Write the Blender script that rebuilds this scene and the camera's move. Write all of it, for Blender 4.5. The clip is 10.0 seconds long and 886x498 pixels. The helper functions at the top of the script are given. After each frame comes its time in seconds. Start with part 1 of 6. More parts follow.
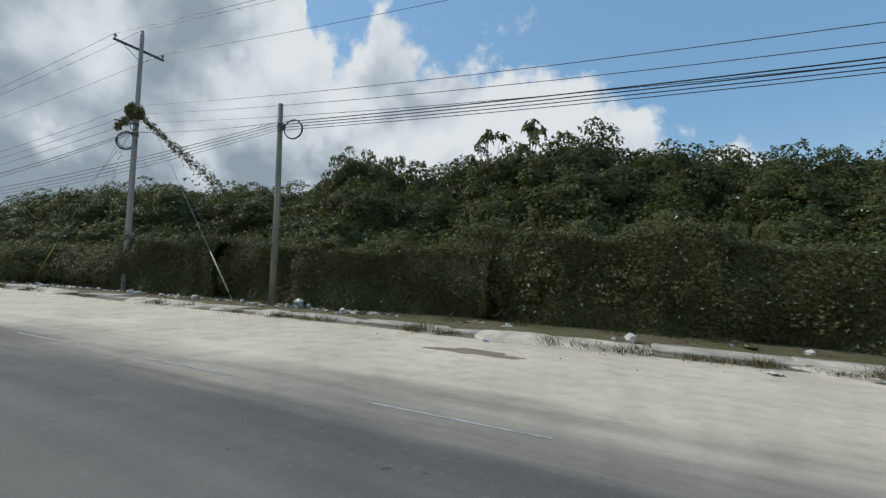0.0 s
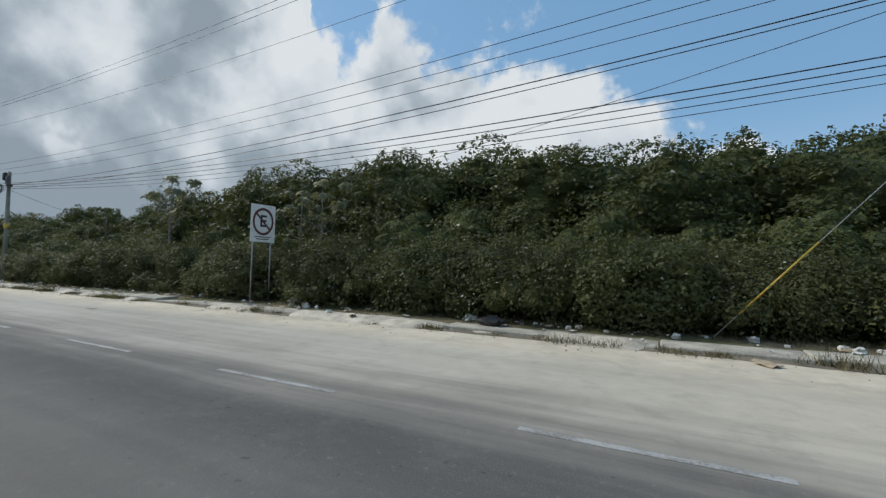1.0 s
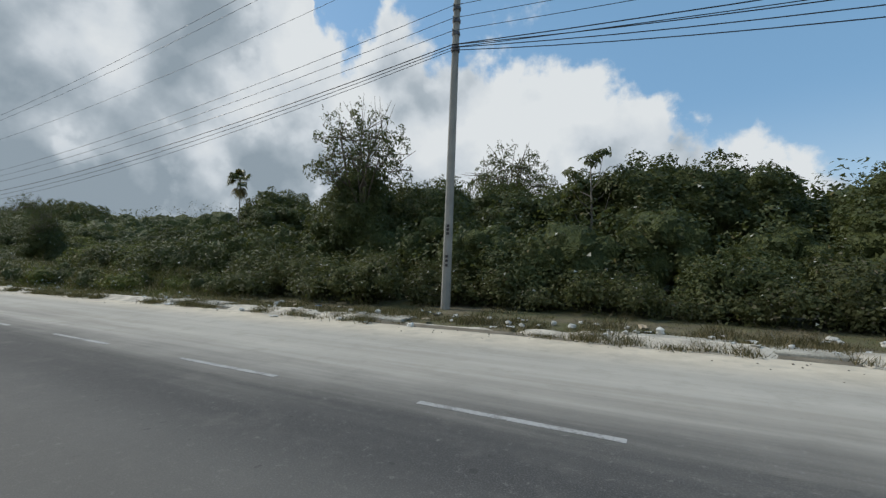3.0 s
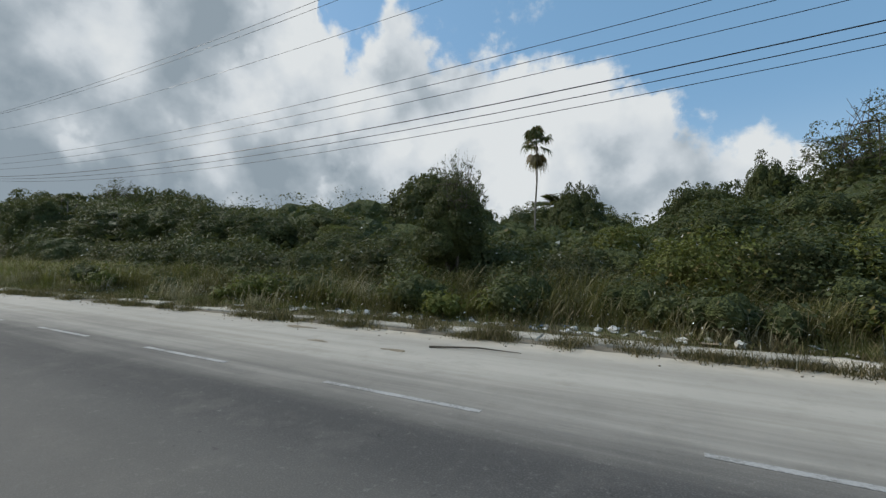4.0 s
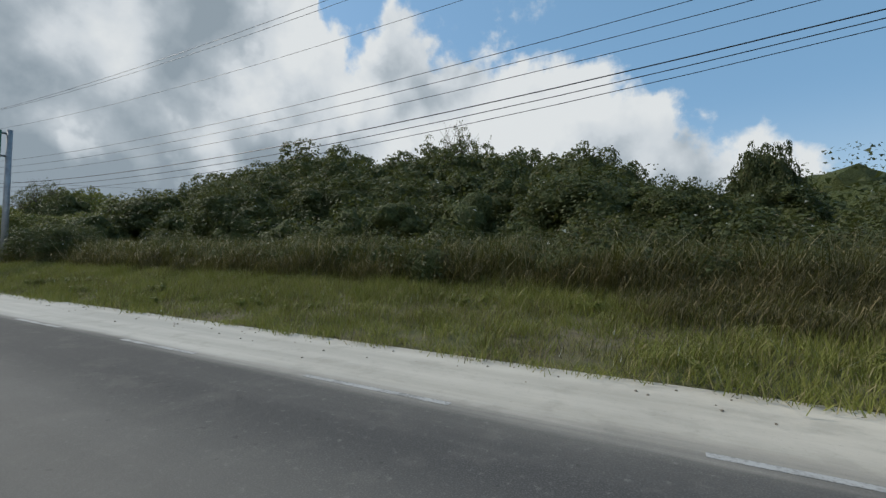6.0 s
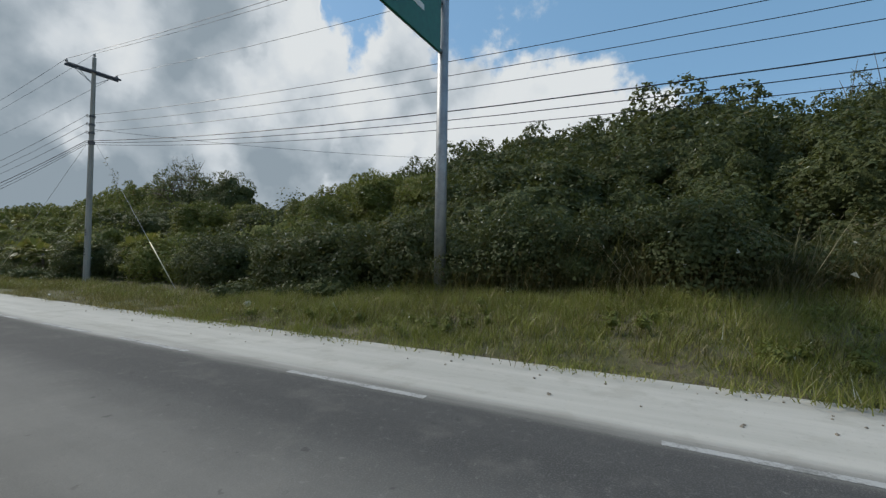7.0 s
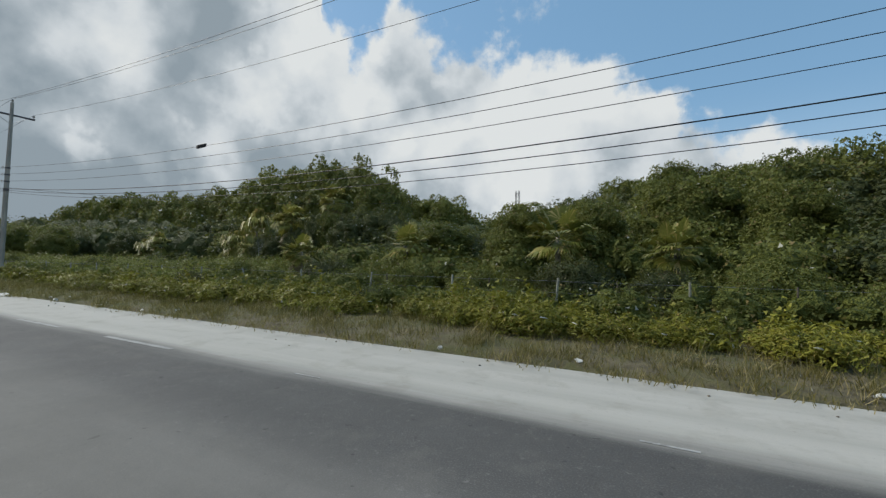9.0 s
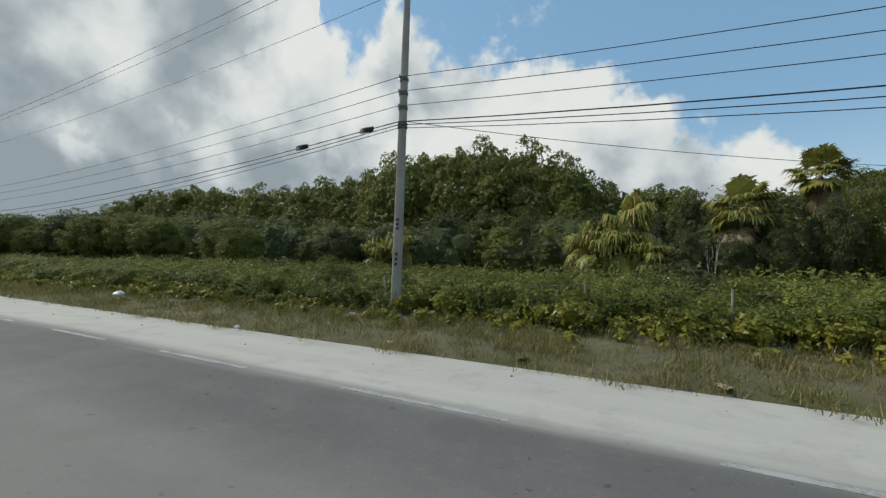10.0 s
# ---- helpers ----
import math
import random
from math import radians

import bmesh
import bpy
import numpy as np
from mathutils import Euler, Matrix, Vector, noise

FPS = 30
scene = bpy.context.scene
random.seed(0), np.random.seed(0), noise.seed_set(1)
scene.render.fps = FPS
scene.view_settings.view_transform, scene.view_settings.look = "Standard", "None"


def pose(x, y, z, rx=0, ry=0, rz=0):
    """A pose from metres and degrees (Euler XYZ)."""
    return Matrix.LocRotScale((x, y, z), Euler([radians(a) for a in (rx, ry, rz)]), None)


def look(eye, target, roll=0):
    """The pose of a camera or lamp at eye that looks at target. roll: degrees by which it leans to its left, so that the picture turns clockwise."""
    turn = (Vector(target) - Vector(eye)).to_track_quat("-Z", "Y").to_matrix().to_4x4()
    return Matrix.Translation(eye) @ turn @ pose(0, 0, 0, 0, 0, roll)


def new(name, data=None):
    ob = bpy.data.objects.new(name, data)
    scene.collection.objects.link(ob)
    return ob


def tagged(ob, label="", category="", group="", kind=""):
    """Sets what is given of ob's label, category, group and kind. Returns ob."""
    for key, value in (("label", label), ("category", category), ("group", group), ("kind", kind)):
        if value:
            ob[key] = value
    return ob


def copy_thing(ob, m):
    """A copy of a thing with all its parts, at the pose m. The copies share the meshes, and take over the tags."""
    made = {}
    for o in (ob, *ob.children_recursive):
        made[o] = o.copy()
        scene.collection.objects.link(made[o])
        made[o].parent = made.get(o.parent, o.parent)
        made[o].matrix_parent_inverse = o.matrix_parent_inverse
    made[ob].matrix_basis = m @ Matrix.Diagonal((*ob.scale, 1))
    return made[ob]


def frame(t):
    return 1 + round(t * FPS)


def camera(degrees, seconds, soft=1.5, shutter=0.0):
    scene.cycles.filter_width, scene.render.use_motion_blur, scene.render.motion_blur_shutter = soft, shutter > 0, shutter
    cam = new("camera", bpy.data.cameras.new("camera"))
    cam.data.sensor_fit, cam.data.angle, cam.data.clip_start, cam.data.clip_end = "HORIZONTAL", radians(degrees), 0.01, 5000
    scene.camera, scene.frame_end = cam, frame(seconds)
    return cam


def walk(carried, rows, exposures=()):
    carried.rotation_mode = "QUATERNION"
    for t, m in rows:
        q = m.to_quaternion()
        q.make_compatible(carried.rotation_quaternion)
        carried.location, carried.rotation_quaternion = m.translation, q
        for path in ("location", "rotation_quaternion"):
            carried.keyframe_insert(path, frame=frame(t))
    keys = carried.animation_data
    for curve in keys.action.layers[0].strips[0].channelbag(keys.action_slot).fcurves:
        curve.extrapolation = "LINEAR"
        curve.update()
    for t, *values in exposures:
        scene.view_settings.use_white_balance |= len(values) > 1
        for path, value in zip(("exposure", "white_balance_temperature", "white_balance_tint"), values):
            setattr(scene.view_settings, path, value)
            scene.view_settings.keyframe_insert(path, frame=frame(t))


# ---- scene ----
cam = camera(92.0, 10.0, soft=1.35)
PATH = [
    (0.0, pose(0.00, 0, 1.50, 93.00, -1.91, 25.89)),
    (0.5, pose(-15.48, 0, 1.50, 92.79, -1.65, 26.43)),
    (1.0, pose(-31.20, 0, 1.50, 92.61, -1.42, 26.84)),
    (1.5, pose(-47.37, 0, 1.50, 92.48, -1.25, 27.02)),
    (2.0, pose(-63.89, 0, 1.50, 92.38, -1.11, 27.10)),
    (2.5, pose(-80.57, 0, 1.50, 92.28, -0.99, 27.26)),
    (3.0, pose(-97.22, 0, 1.50, 92.17, -0.87, 27.60)),
    (3.5, pose(-113.67, 0, 1.50, 92.04, -0.81, 27.95)),
    (4.0, pose(-129.73, 0, 1.50, 91.86, -0.88, 28.08)),
    (4.5, pose(-145.31, 0, 1.50, 91.65, -1.10, 27.87)),
    (5.0, pose(-160.79, 0, 1.50, 91.53, -1.32, 27.65)),
    (5.5, pose(-176.48, 0, 1.50, 91.57, -1.38, 27.71)),
    (6.0, pose(-192.16, 0, 1.50, 91.66, -1.28, 27.98)),
    (6.5, pose(-207.48, 0, 1.50, 91.63, -1.09, 28.27)),
    (7.0, pose(-222.40, 0, 1.50, 91.50, -0.88, 28.50)),
    (7.5, pose(-237.12, 0, 1.50, 91.40, -0.75, 28.66)),
    (8.0, pose(-251.80, 0, 1.50, 91.41, -0.74, 28.75)),
    (8.5, pose(-266.48, 0, 1.50, 91.51, -0.83, 28.73)),
    (9.0, pose(-281.17, 0, 1.50, 91.69, -0.98, 28.57)),
    (9.5, pose(-295.86, 0, 1.50, 91.93, -1.17, 28.30)),
    (10.0, pose(-310.51, 0, 1.50, 92.18, -1.38, 27.98)),
]
walk(cam, PATH, ((0.0, 0.0, 6380, 10), (2.5, 0.0, 6420, 10), (4.0, 0.0, 6500, 10), (8.5, 0.0, 6500, 10), (9.2, 0.0, 6650, 9), (10.0, 0.05, 6820, 8)))

# ---- light: broken trade-wind clouds, sun ahead of the drive ----
SUN_AZ, SUN_EL = 92.0, 43.0      # degrees, azimuth counted from +y towards -x
to_sun = Vector((-math.sin(radians(SUN_AZ)) * math.cos(radians(SUN_EL)),
                 math.cos(radians(SUN_AZ)) * math.cos(radians(SUN_EL)), math.sin(radians(SUN_EL))))
sun_data = bpy.data.lights.new("sun", "SUN")
sun_data.energy, sun_data.angle, sun_data.color = 2.7, radians(5.0), (1.0, 0.96, 0.88)
sun = new("sun", sun_data)
sun.matrix_world = look(to_sun * 100, (0, 0, 0))


class Nodes:
    """A thin layer over a node tree, to keep materials short."""

    def __init__(self, tree):
        self.tree = tree
        tree.nodes.clear()

    def add(self, kind, inputs=None, **props):
        n = self.tree.nodes.new(kind)
        for k, v in props.items():
            setattr(n, k, v)
        for k, v in (inputs or {}).items():
            self.plug(v, n.inputs[k])
        return n

    def plug(self, v, socket):
        if isinstance(v, bpy.types.NodeSocket):
            self.tree.links.new(v, socket)
        elif isinstance(v, tuple) and len(v) == 3 and socket.type == "RGBA":
            socket.default_value = (*v, 1)
        else:
            socket.default_value = v

    def math(self, op, a, b=0.0, c=0.0, clamp=False):
        n = self.add("ShaderNodeMath", {0: a, 1: b, 2: c}, operation=op, use_clamp=clamp)
        return n.outputs[0]

    def mix(self, f, a, b, blend="MIX"):
        n = self.add("ShaderNodeMix", data_type="RGBA", blend_type=blend)
        self.plug(f, n.inputs[0]), self.plug(a, n.inputs[6]), self.plug(b, n.inputs[7])
        return n.outputs[2]

    def noise(self, vec, scale, detail=4.0, rough=0.55, distort=0.0):
        n = self.add("ShaderNodeTexNoise", {"Scale": scale, "Detail": detail, "Roughness": rough, "Distortion": distort})
        if vec is not None:
            self.plug(vec, n.inputs["Vector"])
        return n.outputs[0]

    def step(self, v, lo, hi, a=0.0, b=1.0):
        n = self.add("ShaderNodeMapRange", {"Value": v, "From Min": lo, "From Max": hi, "To Min": a, "To Max": b}, interpolation_type="SMOOTHSTEP")
        return n.outputs[0]

    def ramp(self, v, stops):
        n = self.add("ShaderNodeValToRGB", {0: v})
        el = n.color_ramp.elements
        while len(el) < len(stops):
            el.new(0.5)
        for e, (p, c) in zip(el, stops):
            e.position = p
            e.color = (*c, 1) if isinstance(c, tuple) else (c, c, c, 1)
        return n.outputs[0]


world = bpy.data.worlds.new("sky")
scene.world = world
world.use_nodes = True
W = Nodes(world.node_tree)
ray = W.add("ShaderNodeTexCoord").outputs["Generated"]
sky = W.add("ShaderNodeTexSky", sky_type="NISHITA", sun_disc=False, sun_elevation=radians(SUN_EL),
            sun_rotation=radians(-SUN_AZ), altitude=10.0, air_density=1.0, dust_density=0.7, ozone_density=1.6)
xyz = W.add("ShaderNodeSeparateXYZ", {0: ray})
az = W.math("MULTIPLY", W.math("ARCTAN2", W.math("MULTIPLY", xyz.outputs[0], -1.0), xyz.outputs[1]), 57.2958)
el = W.math("MULTIPLY", W.math("ARCSINE", xyz.outputs[2]), 57.2958)
# edges of the cloud banks are pushed about by two scales of billows
big = W.noise(ray, 3.0, 3.0, 0.5)
mid = W.noise(ray, 8.0, 9.0, 0.56)
fine = W.noise(ray, 26.0, 6.0, 0.6)
push = W.math("ADD", W.math("MULTIPLY", W.math("SUBTRACT", mid, 0.5), 17.0), W.math("MULTIPLY", W.math("SUBTRACT", fine, 0.5), 6.0))
# height of the cloud tops round the horizon, degrees / 90, azimuth -180..180
TOPS = [(0.0, 0.25), (0.30, 0.20), (0.40, 0.06), (0.455, 0.105), (0.468, 0.14), (0.478, 0.175), (0.494, 0.18), (0.508, 0.235), (0.530, 0.262),
        (0.548, 0.285), (0.575, 0.315), (0.598, 0.36), (0.612, 0.285), (0.622, 0.33), (0.628, 0.31), (0.642, 0.8), (0.72, 1.0), (0.80, 0.9), (0.88, 0.5), (1.0, 0.25)]
az_push = W.math("ADD", az, W.math("MULTIPLY", W.math("SUBTRACT", W.noise(ray, 6.0, 7.0, 0.55), 0.5), 16.0))
turn = W.math("DIVIDE", W.math("ADD", az_push, 180.0), 360.0)
top = W.math("MULTIPLY", W.ramp(turn, TOPS), 90.0)
bank = W.step(W.math("SUBTRACT", W.math("ADD", top, push), el), -1.2, 2.4)
puffs = W.step(W.math("ADD", W.noise(ray, 4.3, 8.0, 0.6), W.math("MULTIPLY", fine, 0.12)), 0.70, 0.82)
cover = W.math("MAXIMUM", bank, W.math("MULTIPLY", puffs, 0.75))
# shade inside the banks: bright billows, blue-grey undersides
left = W.step(az, 38.0, 52.0)
low = W.step(el, 17.0, 5.0)
lump = W.noise(ray, 6.0, 7.0, 0.48)
lit = W.math("ADD", W.math("MULTIPLY", W.math("SUBTRACT", lump, 0.5), 2.6), W.math("MULTIPLY", W.math("SUBTRACT", big, 0.5), 1.3))
lit = W.math("ADD", lit, W.math("MULTIPLY", W.math("SUBTRACT", mid, 0.5), 1.1))
lit = W.math("ADD", lit, W.math("SUBTRACT", 0.84, W.math("MULTIPLY", left, 0.50)))
lit = W.math("SUBTRACT", lit, W.math("MULTIPLY", low, W.math("MULTIPLY", W.step(az, -26.0, 24.0), 0.62)))
small = W.step(W.noise(ray, 10.0, 6.0, 0.52), 0.56, 0.66)
lit = W.math("ADD", lit, W.math("MULTIPLY", W.math("MULTIPLY", small, W.step(az, 2.0, 20.0)), W.math("ADD", 0.14, W.math("MULTIPLY", low, 0.20))))
rim = W.step(W.math("SUBTRACT", W.math("ADD", top, push), el), 9.0, 0.0)
lit = W.math("ADD", lit, W.math("MULTIPLY", rim, 0.22), clamp=True)
cloud = W.ramp(lit, [(0.0, (0.27, 0.33, 0.38)), (0.35, (0.40, 0.46, 0.51)), (0.65, (0.60, 0.65, 0.69)), (1.0, (0.72, 0.755, 0.77))])
blue = W.add("ShaderNodeVectorMath", {0: sky.outputs[0], 3: 0.13}, operation="SCALE").outputs[0]
veil = W.mix(0.5, blue, (0.21, 0.45, 0.69))
haze = W.mix(W.step(el, 20.0, -1.0, 0.0, 0.6), veil, (0.56, 0.68, 0.78))
W.add("ShaderNodeOutputWorld", {0: W.add("ShaderNodeBackground", {0: W.mix(cover, haze, cloud), 1: 1.0}).outputs[0]})


# ---- materials ----
def material(name):
    m = bpy.data.materials.new(name)
    m.use_nodes = True
    return m, Nodes(m.node_tree)


def finish(n, color, rough=0.8, bump=None, strength=0.3, metal=0.0, spec=0.5, distance=0.02):
    p = n.add("ShaderNodeBsdfPrincipled", {"Base Color": color, "Roughness": rough, "Metallic": metal, "Specular IOR Level": spec})
    if bump is not None:
        n.plug(n.add("ShaderNodeBump", {"Height": bump, "Strength": strength, "Distance": distance}).outputs[0], p.inputs["Normal"])
    n.add("ShaderNodeOutputMaterial", {0: p.outputs[0]})
    return p


def plain(name, color, rough=0.7, vary=0.25, scale=6.0, metal=0.0, grain=80.0, spec=0.5):
    """Painted, cast or weathered stuff: one colour with stains and grain."""
    m, n = material(name)
    at = n.add("ShaderNodeTexCoord").outputs["Object"]
    a, b = n.noise(at, scale, 5.0), n.noise(at, grain, 3.0)
    dark = tuple(c * (1 - vary) for c in color)
    light = tuple(min(1.0, c * (1 + vary)) for c in color)
    col = n.mix(n.step(n.math("ADD", n.math("MULTIPLY", a, 0.7), n.math("MULTIPLY", b, 0.3)), 0.3, 0.7), dark, light)
    finish(n, col, rough, b, 0.2, metal, spec, 0.004)
    return m


def leafy(name, dark, light, dry, dry_share=0.06, gloss=0.5, through_light=0.25, pale_share=0.004, relief=0.0):
    """Foliage: patches of the plant lighter or darker, each leaf a little different, some dry leaves, a few pale flowers."""
    m, n = material(name)
    geo = n.add("ShaderNodeNewGeometry")
    each = geo.outputs["Random Per Island"]
    own = n.add("ShaderNodeObjectInfo").outputs["Random"]
    patch = n.noise(geo.outputs["Position"], 0.55, 4.0, 0.6)
    mottle = n.noise(geo.outputs["Position"], 14.0, 4.0, 0.65)
    v = n.math("ADD", n.math("MULTIPLY", each, 0.24), n.math("ADD", n.math("MULTIPLY", patch, 0.85), n.math("MULTIPLY", own, 0.22)))
    v = n.math("ADD", v, n.math("MULTIPLY", n.math("SUBTRACT", mottle, 0.5), 0.6))
    if relief:      # matted leaves: cells of leaf size, each a little lighter or darker
        bent = n.add("ShaderNodeVectorMath", {0: geo.outputs["Position"], 1: n.add("ShaderNodeTexNoise", {"Vector": geo.outputs["Position"], "Scale": 5.0}).outputs["Color"]}, operation="ADD").outputs[0]
        cell = n.add("ShaderNodeTexVoronoi", {"Vector": bent, "Scale": 7.0, "Randomness": 1.0})
        v = n.math("ADD", v, n.math("MULTIPLY", n.math("SUBTRACT", n.add("ShaderNodeSeparateXYZ", {0: cell.outputs["Color"]}).outputs[0], 0.5), 0.7))
    col = n.mix(n.step(v, 0.35, 1.05), dark, light)
    odd = n.math("FRACT", n.math("MULTIPLY", each, 37.0))
    col = n.mix(n.math("GREATER_THAN", odd, 1.0 - dry_share), col, dry)
    col = n.mix(n.math("LESS_THAN", odd, pale_share), col, (0.55, 0.55, 0.47))
    p = n.add("ShaderNodeBsdfPrincipled", {"Base Color": col, "Roughness": gloss, "Specular IOR Level": 0.06 if relief else 0.2})
    if relief:
        n.plug(n.add("ShaderNodeBump", {"Height": n.math("ADD", cell.outputs["Distance"], n.noise(geo.outputs["Position"], 3.0, 6.0, 0.7)), "Strength": relief, "Distance": 0.22}).outputs[0], p.inputs["Normal"])
    t = n.add("ShaderNodeBsdfTranslucent", {0: n.mix(0.5, col, (0.18, 0.20, 0.03))})
    n.add("ShaderNodeOutputMaterial", {0: n.add("ShaderNodeMixShader", {0: through_light, 1: p.outputs[0], 2: t.outputs[0]}).outputs[0]})
    return m


LEAF_VINE = leafy("vine leaves", (0.074, 0.080, 0.034), (0.120, 0.128, 0.051), (0.16, 0.14, 0.09), 0.06, 0.6, 0.24, 0.010)
LEAF_WOOD = leafy("woodland leaves", (0.061, 0.076, 0.031), (0.100, 0.116, 0.046), (0.14, 0.12, 0.05), 0.03, 0.6, 0.24)
# light green growth, with the later stretch's sunlight partly put into its colour
LEAF_SUNNY = leafy("light green leaves", (0.109, 0.126, 0.032), (0.209, 0.227, 0.060), (0.22, 0.17, 0.065), 0.05, 0.6, 0.3)
# vine and woodland insides paler than their leaves, lifting the shaded gaps by colour
INNER = {LEAF_VINE: leafy("inner vine leaves", (0.100, 0.110, 0.046), (0.175, 0.186, 0.073), (0.15, 0.13, 0.085), -1, 0.6, 0.1, -1, 0.8),
         LEAF_WOOD: leafy("inner woodland leaves", (0.091, 0.109, 0.044), (0.140, 0.162, 0.063), (0.13, 0.11, 0.05), -1, 0.6, 0.1, -1, 0.8),
         LEAF_SUNNY: leafy("inner light green leaves", (0.117, 0.135, 0.033), (0.216, 0.234, 0.062), (0.22, 0.17, 0.065), -1, 0.6, 0.1, -1, 0.8)}
LEAF_FRESH = leafy("fresh green weed leaves", (0.150, 0.180, 0.034), (0.32, 0.335, 0.070), (0.27, 0.21, 0.07), 0.06, 0.55, 0.3, 0.006)
LEAF_FERN = leafy("yellow-green fern leaves", (0.165, 0.168, 0.024), (0.35, 0.33, 0.05), (0.32, 0.24, 0.07), 0.08)
INNER[LEAF_FRESH] = leafy("inner weed leaves", (0.130, 0.152, 0.032), (0.27, 0.285, 0.062), (0.2, 0.16, 0.05), -1, 0.6, 0.1, -1, 0.8)
INNER[LEAF_FERN] = leafy("inner fern leaves", (0.14, 0.14, 0.024), (0.28, 0.26, 0.046), (0.22, 0.17, 0.05), -1, 0.6, 0.1, -1, 0.8)
LEAF_PALM = leafy("palm fronds", (0.15, 0.165, 0.035), (0.40, 0.38, 0.11), (0.45, 0.36, 0.14), 0.12, 0.4, 0.25, 0.0)
LEAF_PALM_DARK = leafy("dark palm fronds", (0.05, 0.065, 0.022), (0.12, 0.13, 0.045), (0.26, 0.21, 0.10), 0.12, 0.4, 0.25, 0.0)
LEAF_PALE = leafy("pale-backed pumpwood leaves", (0.10, 0.115, 0.055), (0.30, 0.31, 0.20), (0.34, 0.30, 0.18), 0.10, 0.5, 0.25, 0.0)
LEAF_DRY = leafy("dead palm fronds", (0.14, 0.11, 0.06), (0.26, 0.21, 0.12), (0.30, 0.25, 0.15), 0.2)
GRASS_TALL = leafy("tall green grass", (0.066, 0.078, 0.024), (0.185, 0.185, 0.060), (0.36, 0.31, 0.17), 0.20, 0.5, 0.25, 0.008)
GRASS_CANE = leafy("arching cane grass", (0.068, 0.068, 0.024), (0.200, 0.180, 0.062), (0.30, 0.26, 0.14), 0.10, 0.5, 0.25, 0.0)
GRASS_BANK = leafy("bright meadow grass", (0.145, 0.165, 0.036), (0.315, 0.318, 0.086), (0.38, 0.33, 0.17), 0.16, 0.55)
GRASS_DRY = leafy("short dry grass", (0.118, 0.103, 0.033), (0.258, 0.216, 0.074), (0.40, 0.33, 0.16), 0.26, 0.6)
WEED_BROWN = leafy("brown gutter weeds", (0.060, 0.052, 0.028), (0.15, 0.125, 0.065), (0.26, 0.21, 0.12), 0.3, 0.6)
CANE_BROWN = leafy("brown-green canes", (0.060, 0.055, 0.024), (0.155, 0.130, 0.055), (0.30, 0.24, 0.12), 0.14, 0.55, 0.25, 0.0)
DRY_STALK = leafy("pale dry stalks", (0.28, 0.25, 0.15), (0.46, 0.41, 0.27), (0.5, 0.45, 0.3), 0.2, 0.6, 0.25, 0.0)
BARK = plain("grey-brown bark", (0.12, 0.10, 0.075), 0.9, 0.4, 3.0)
PALM_BARK = plain("grey palm bark", (0.20, 0.18, 0.15), 0.9, 0.3, 5.0)
CONCRETE = plain("weathered pole concrete", (0.31, 0.30, 0.27), 0.85, 0.16, 1.5, 0, 60)
POLE_MOSSY = plain("mossy pole concrete", (0.215, 0.22, 0.175), 0.9, 0.25, 1.5, 0, 60)
SLAB = plain("dusty pavement concrete", (0.38, 0.355, 0.295), 0.92, 0.45, 1.3, 0, 22)
STEEL = plain("galvanised steel", (0.34, 0.35, 0.36), 0.5, 0.2, 4.0, 0.6)
DARK_STEEL = plain("dark weathered steel", (0.10, 0.10, 0.11), 0.6, 0.3, 4.0, 0.3)
RUBBER = plain("black cable sheath", (0.012, 0.012, 0.013), 0.55, 0.2)
PORCELAIN = plain("grey porcelain", (0.30, 0.29, 0.28), 0.25, 0.1)
YELLOW = plain("yellow guard paint", (0.52, 0.36, 0.05), 0.5, 0.2)
YELLOW_PALE = plain("faded yellow guard plastic", (0.66, 0.60, 0.40), 0.5, 0.15)
WHITE = plain("off-white sheet", (0.72, 0.72, 0.69), 0.5, 0.12)
BLACK = plain("dull black paint", (0.035, 0.03, 0.03), 0.6, 0.2)
RED_DARK = plain("faded dark red paint", (0.10, 0.025, 0.02), 0.6, 0.25)
GREEN_SIGN = plain("green sign sheet", (0.012, 0.13, 0.085), 0.45, 0.15)
TRASH_WHITE = plain("dirty white plastic", (0.62, 0.61, 0.57), 0.45, 0.2)
TRASH_PAPER = plain("soaked cardboard", (0.36, 0.29, 0.20), 0.85, 0.3)
TRASH_BLUE = plain("faded blue plastic", (0.20, 0.28, 0.40), 0.45, 0.2)
TRASH_BLACK = plain("black bin bag", (0.02, 0.02, 0.022), 0.35, 0.3)
GRIT = plain("brown grit", (0.22, 0.19, 0.15), 0.95, 0.3, 8.0)
STONE = plain("pale limestone", (0.50, 0.48, 0.43), 0.9, 0.25, 8.0)


def road_paint():
    """White road paint, worn through in patches and chipped along its edges."""
    m, n = material("worn white road paint")
    at = n.add("ShaderNodeNewGeometry").outputs["Position"]
    own = n.add("ShaderNodeSeparateXYZ", {0: n.add("ShaderNodeTexCoord").outputs["Object"]})
    rim = n.math("POWER", n.math("MULTIPLY", n.math("ABSOLUTE", own.outputs[1]), 15.0), 4.0)
    wear = n.math("ADD", n.math("MULTIPLY", n.noise(at, 2.2, 6.0), 0.55), n.math("MULTIPLY", n.noise(at, 26.0, 6.0, 0.7), 0.5))
    wear = n.math("ADD", wear, n.math("MULTIPLY", rim, 0.16))
    finish(n, n.mix(n.step(wear, 0.47, 0.67), (0.40, 0.395, 0.38), (0.20, 0.195, 0.18)), 0.8, n.noise(at, 180.0), 0.2, spec=0.2)
    return m


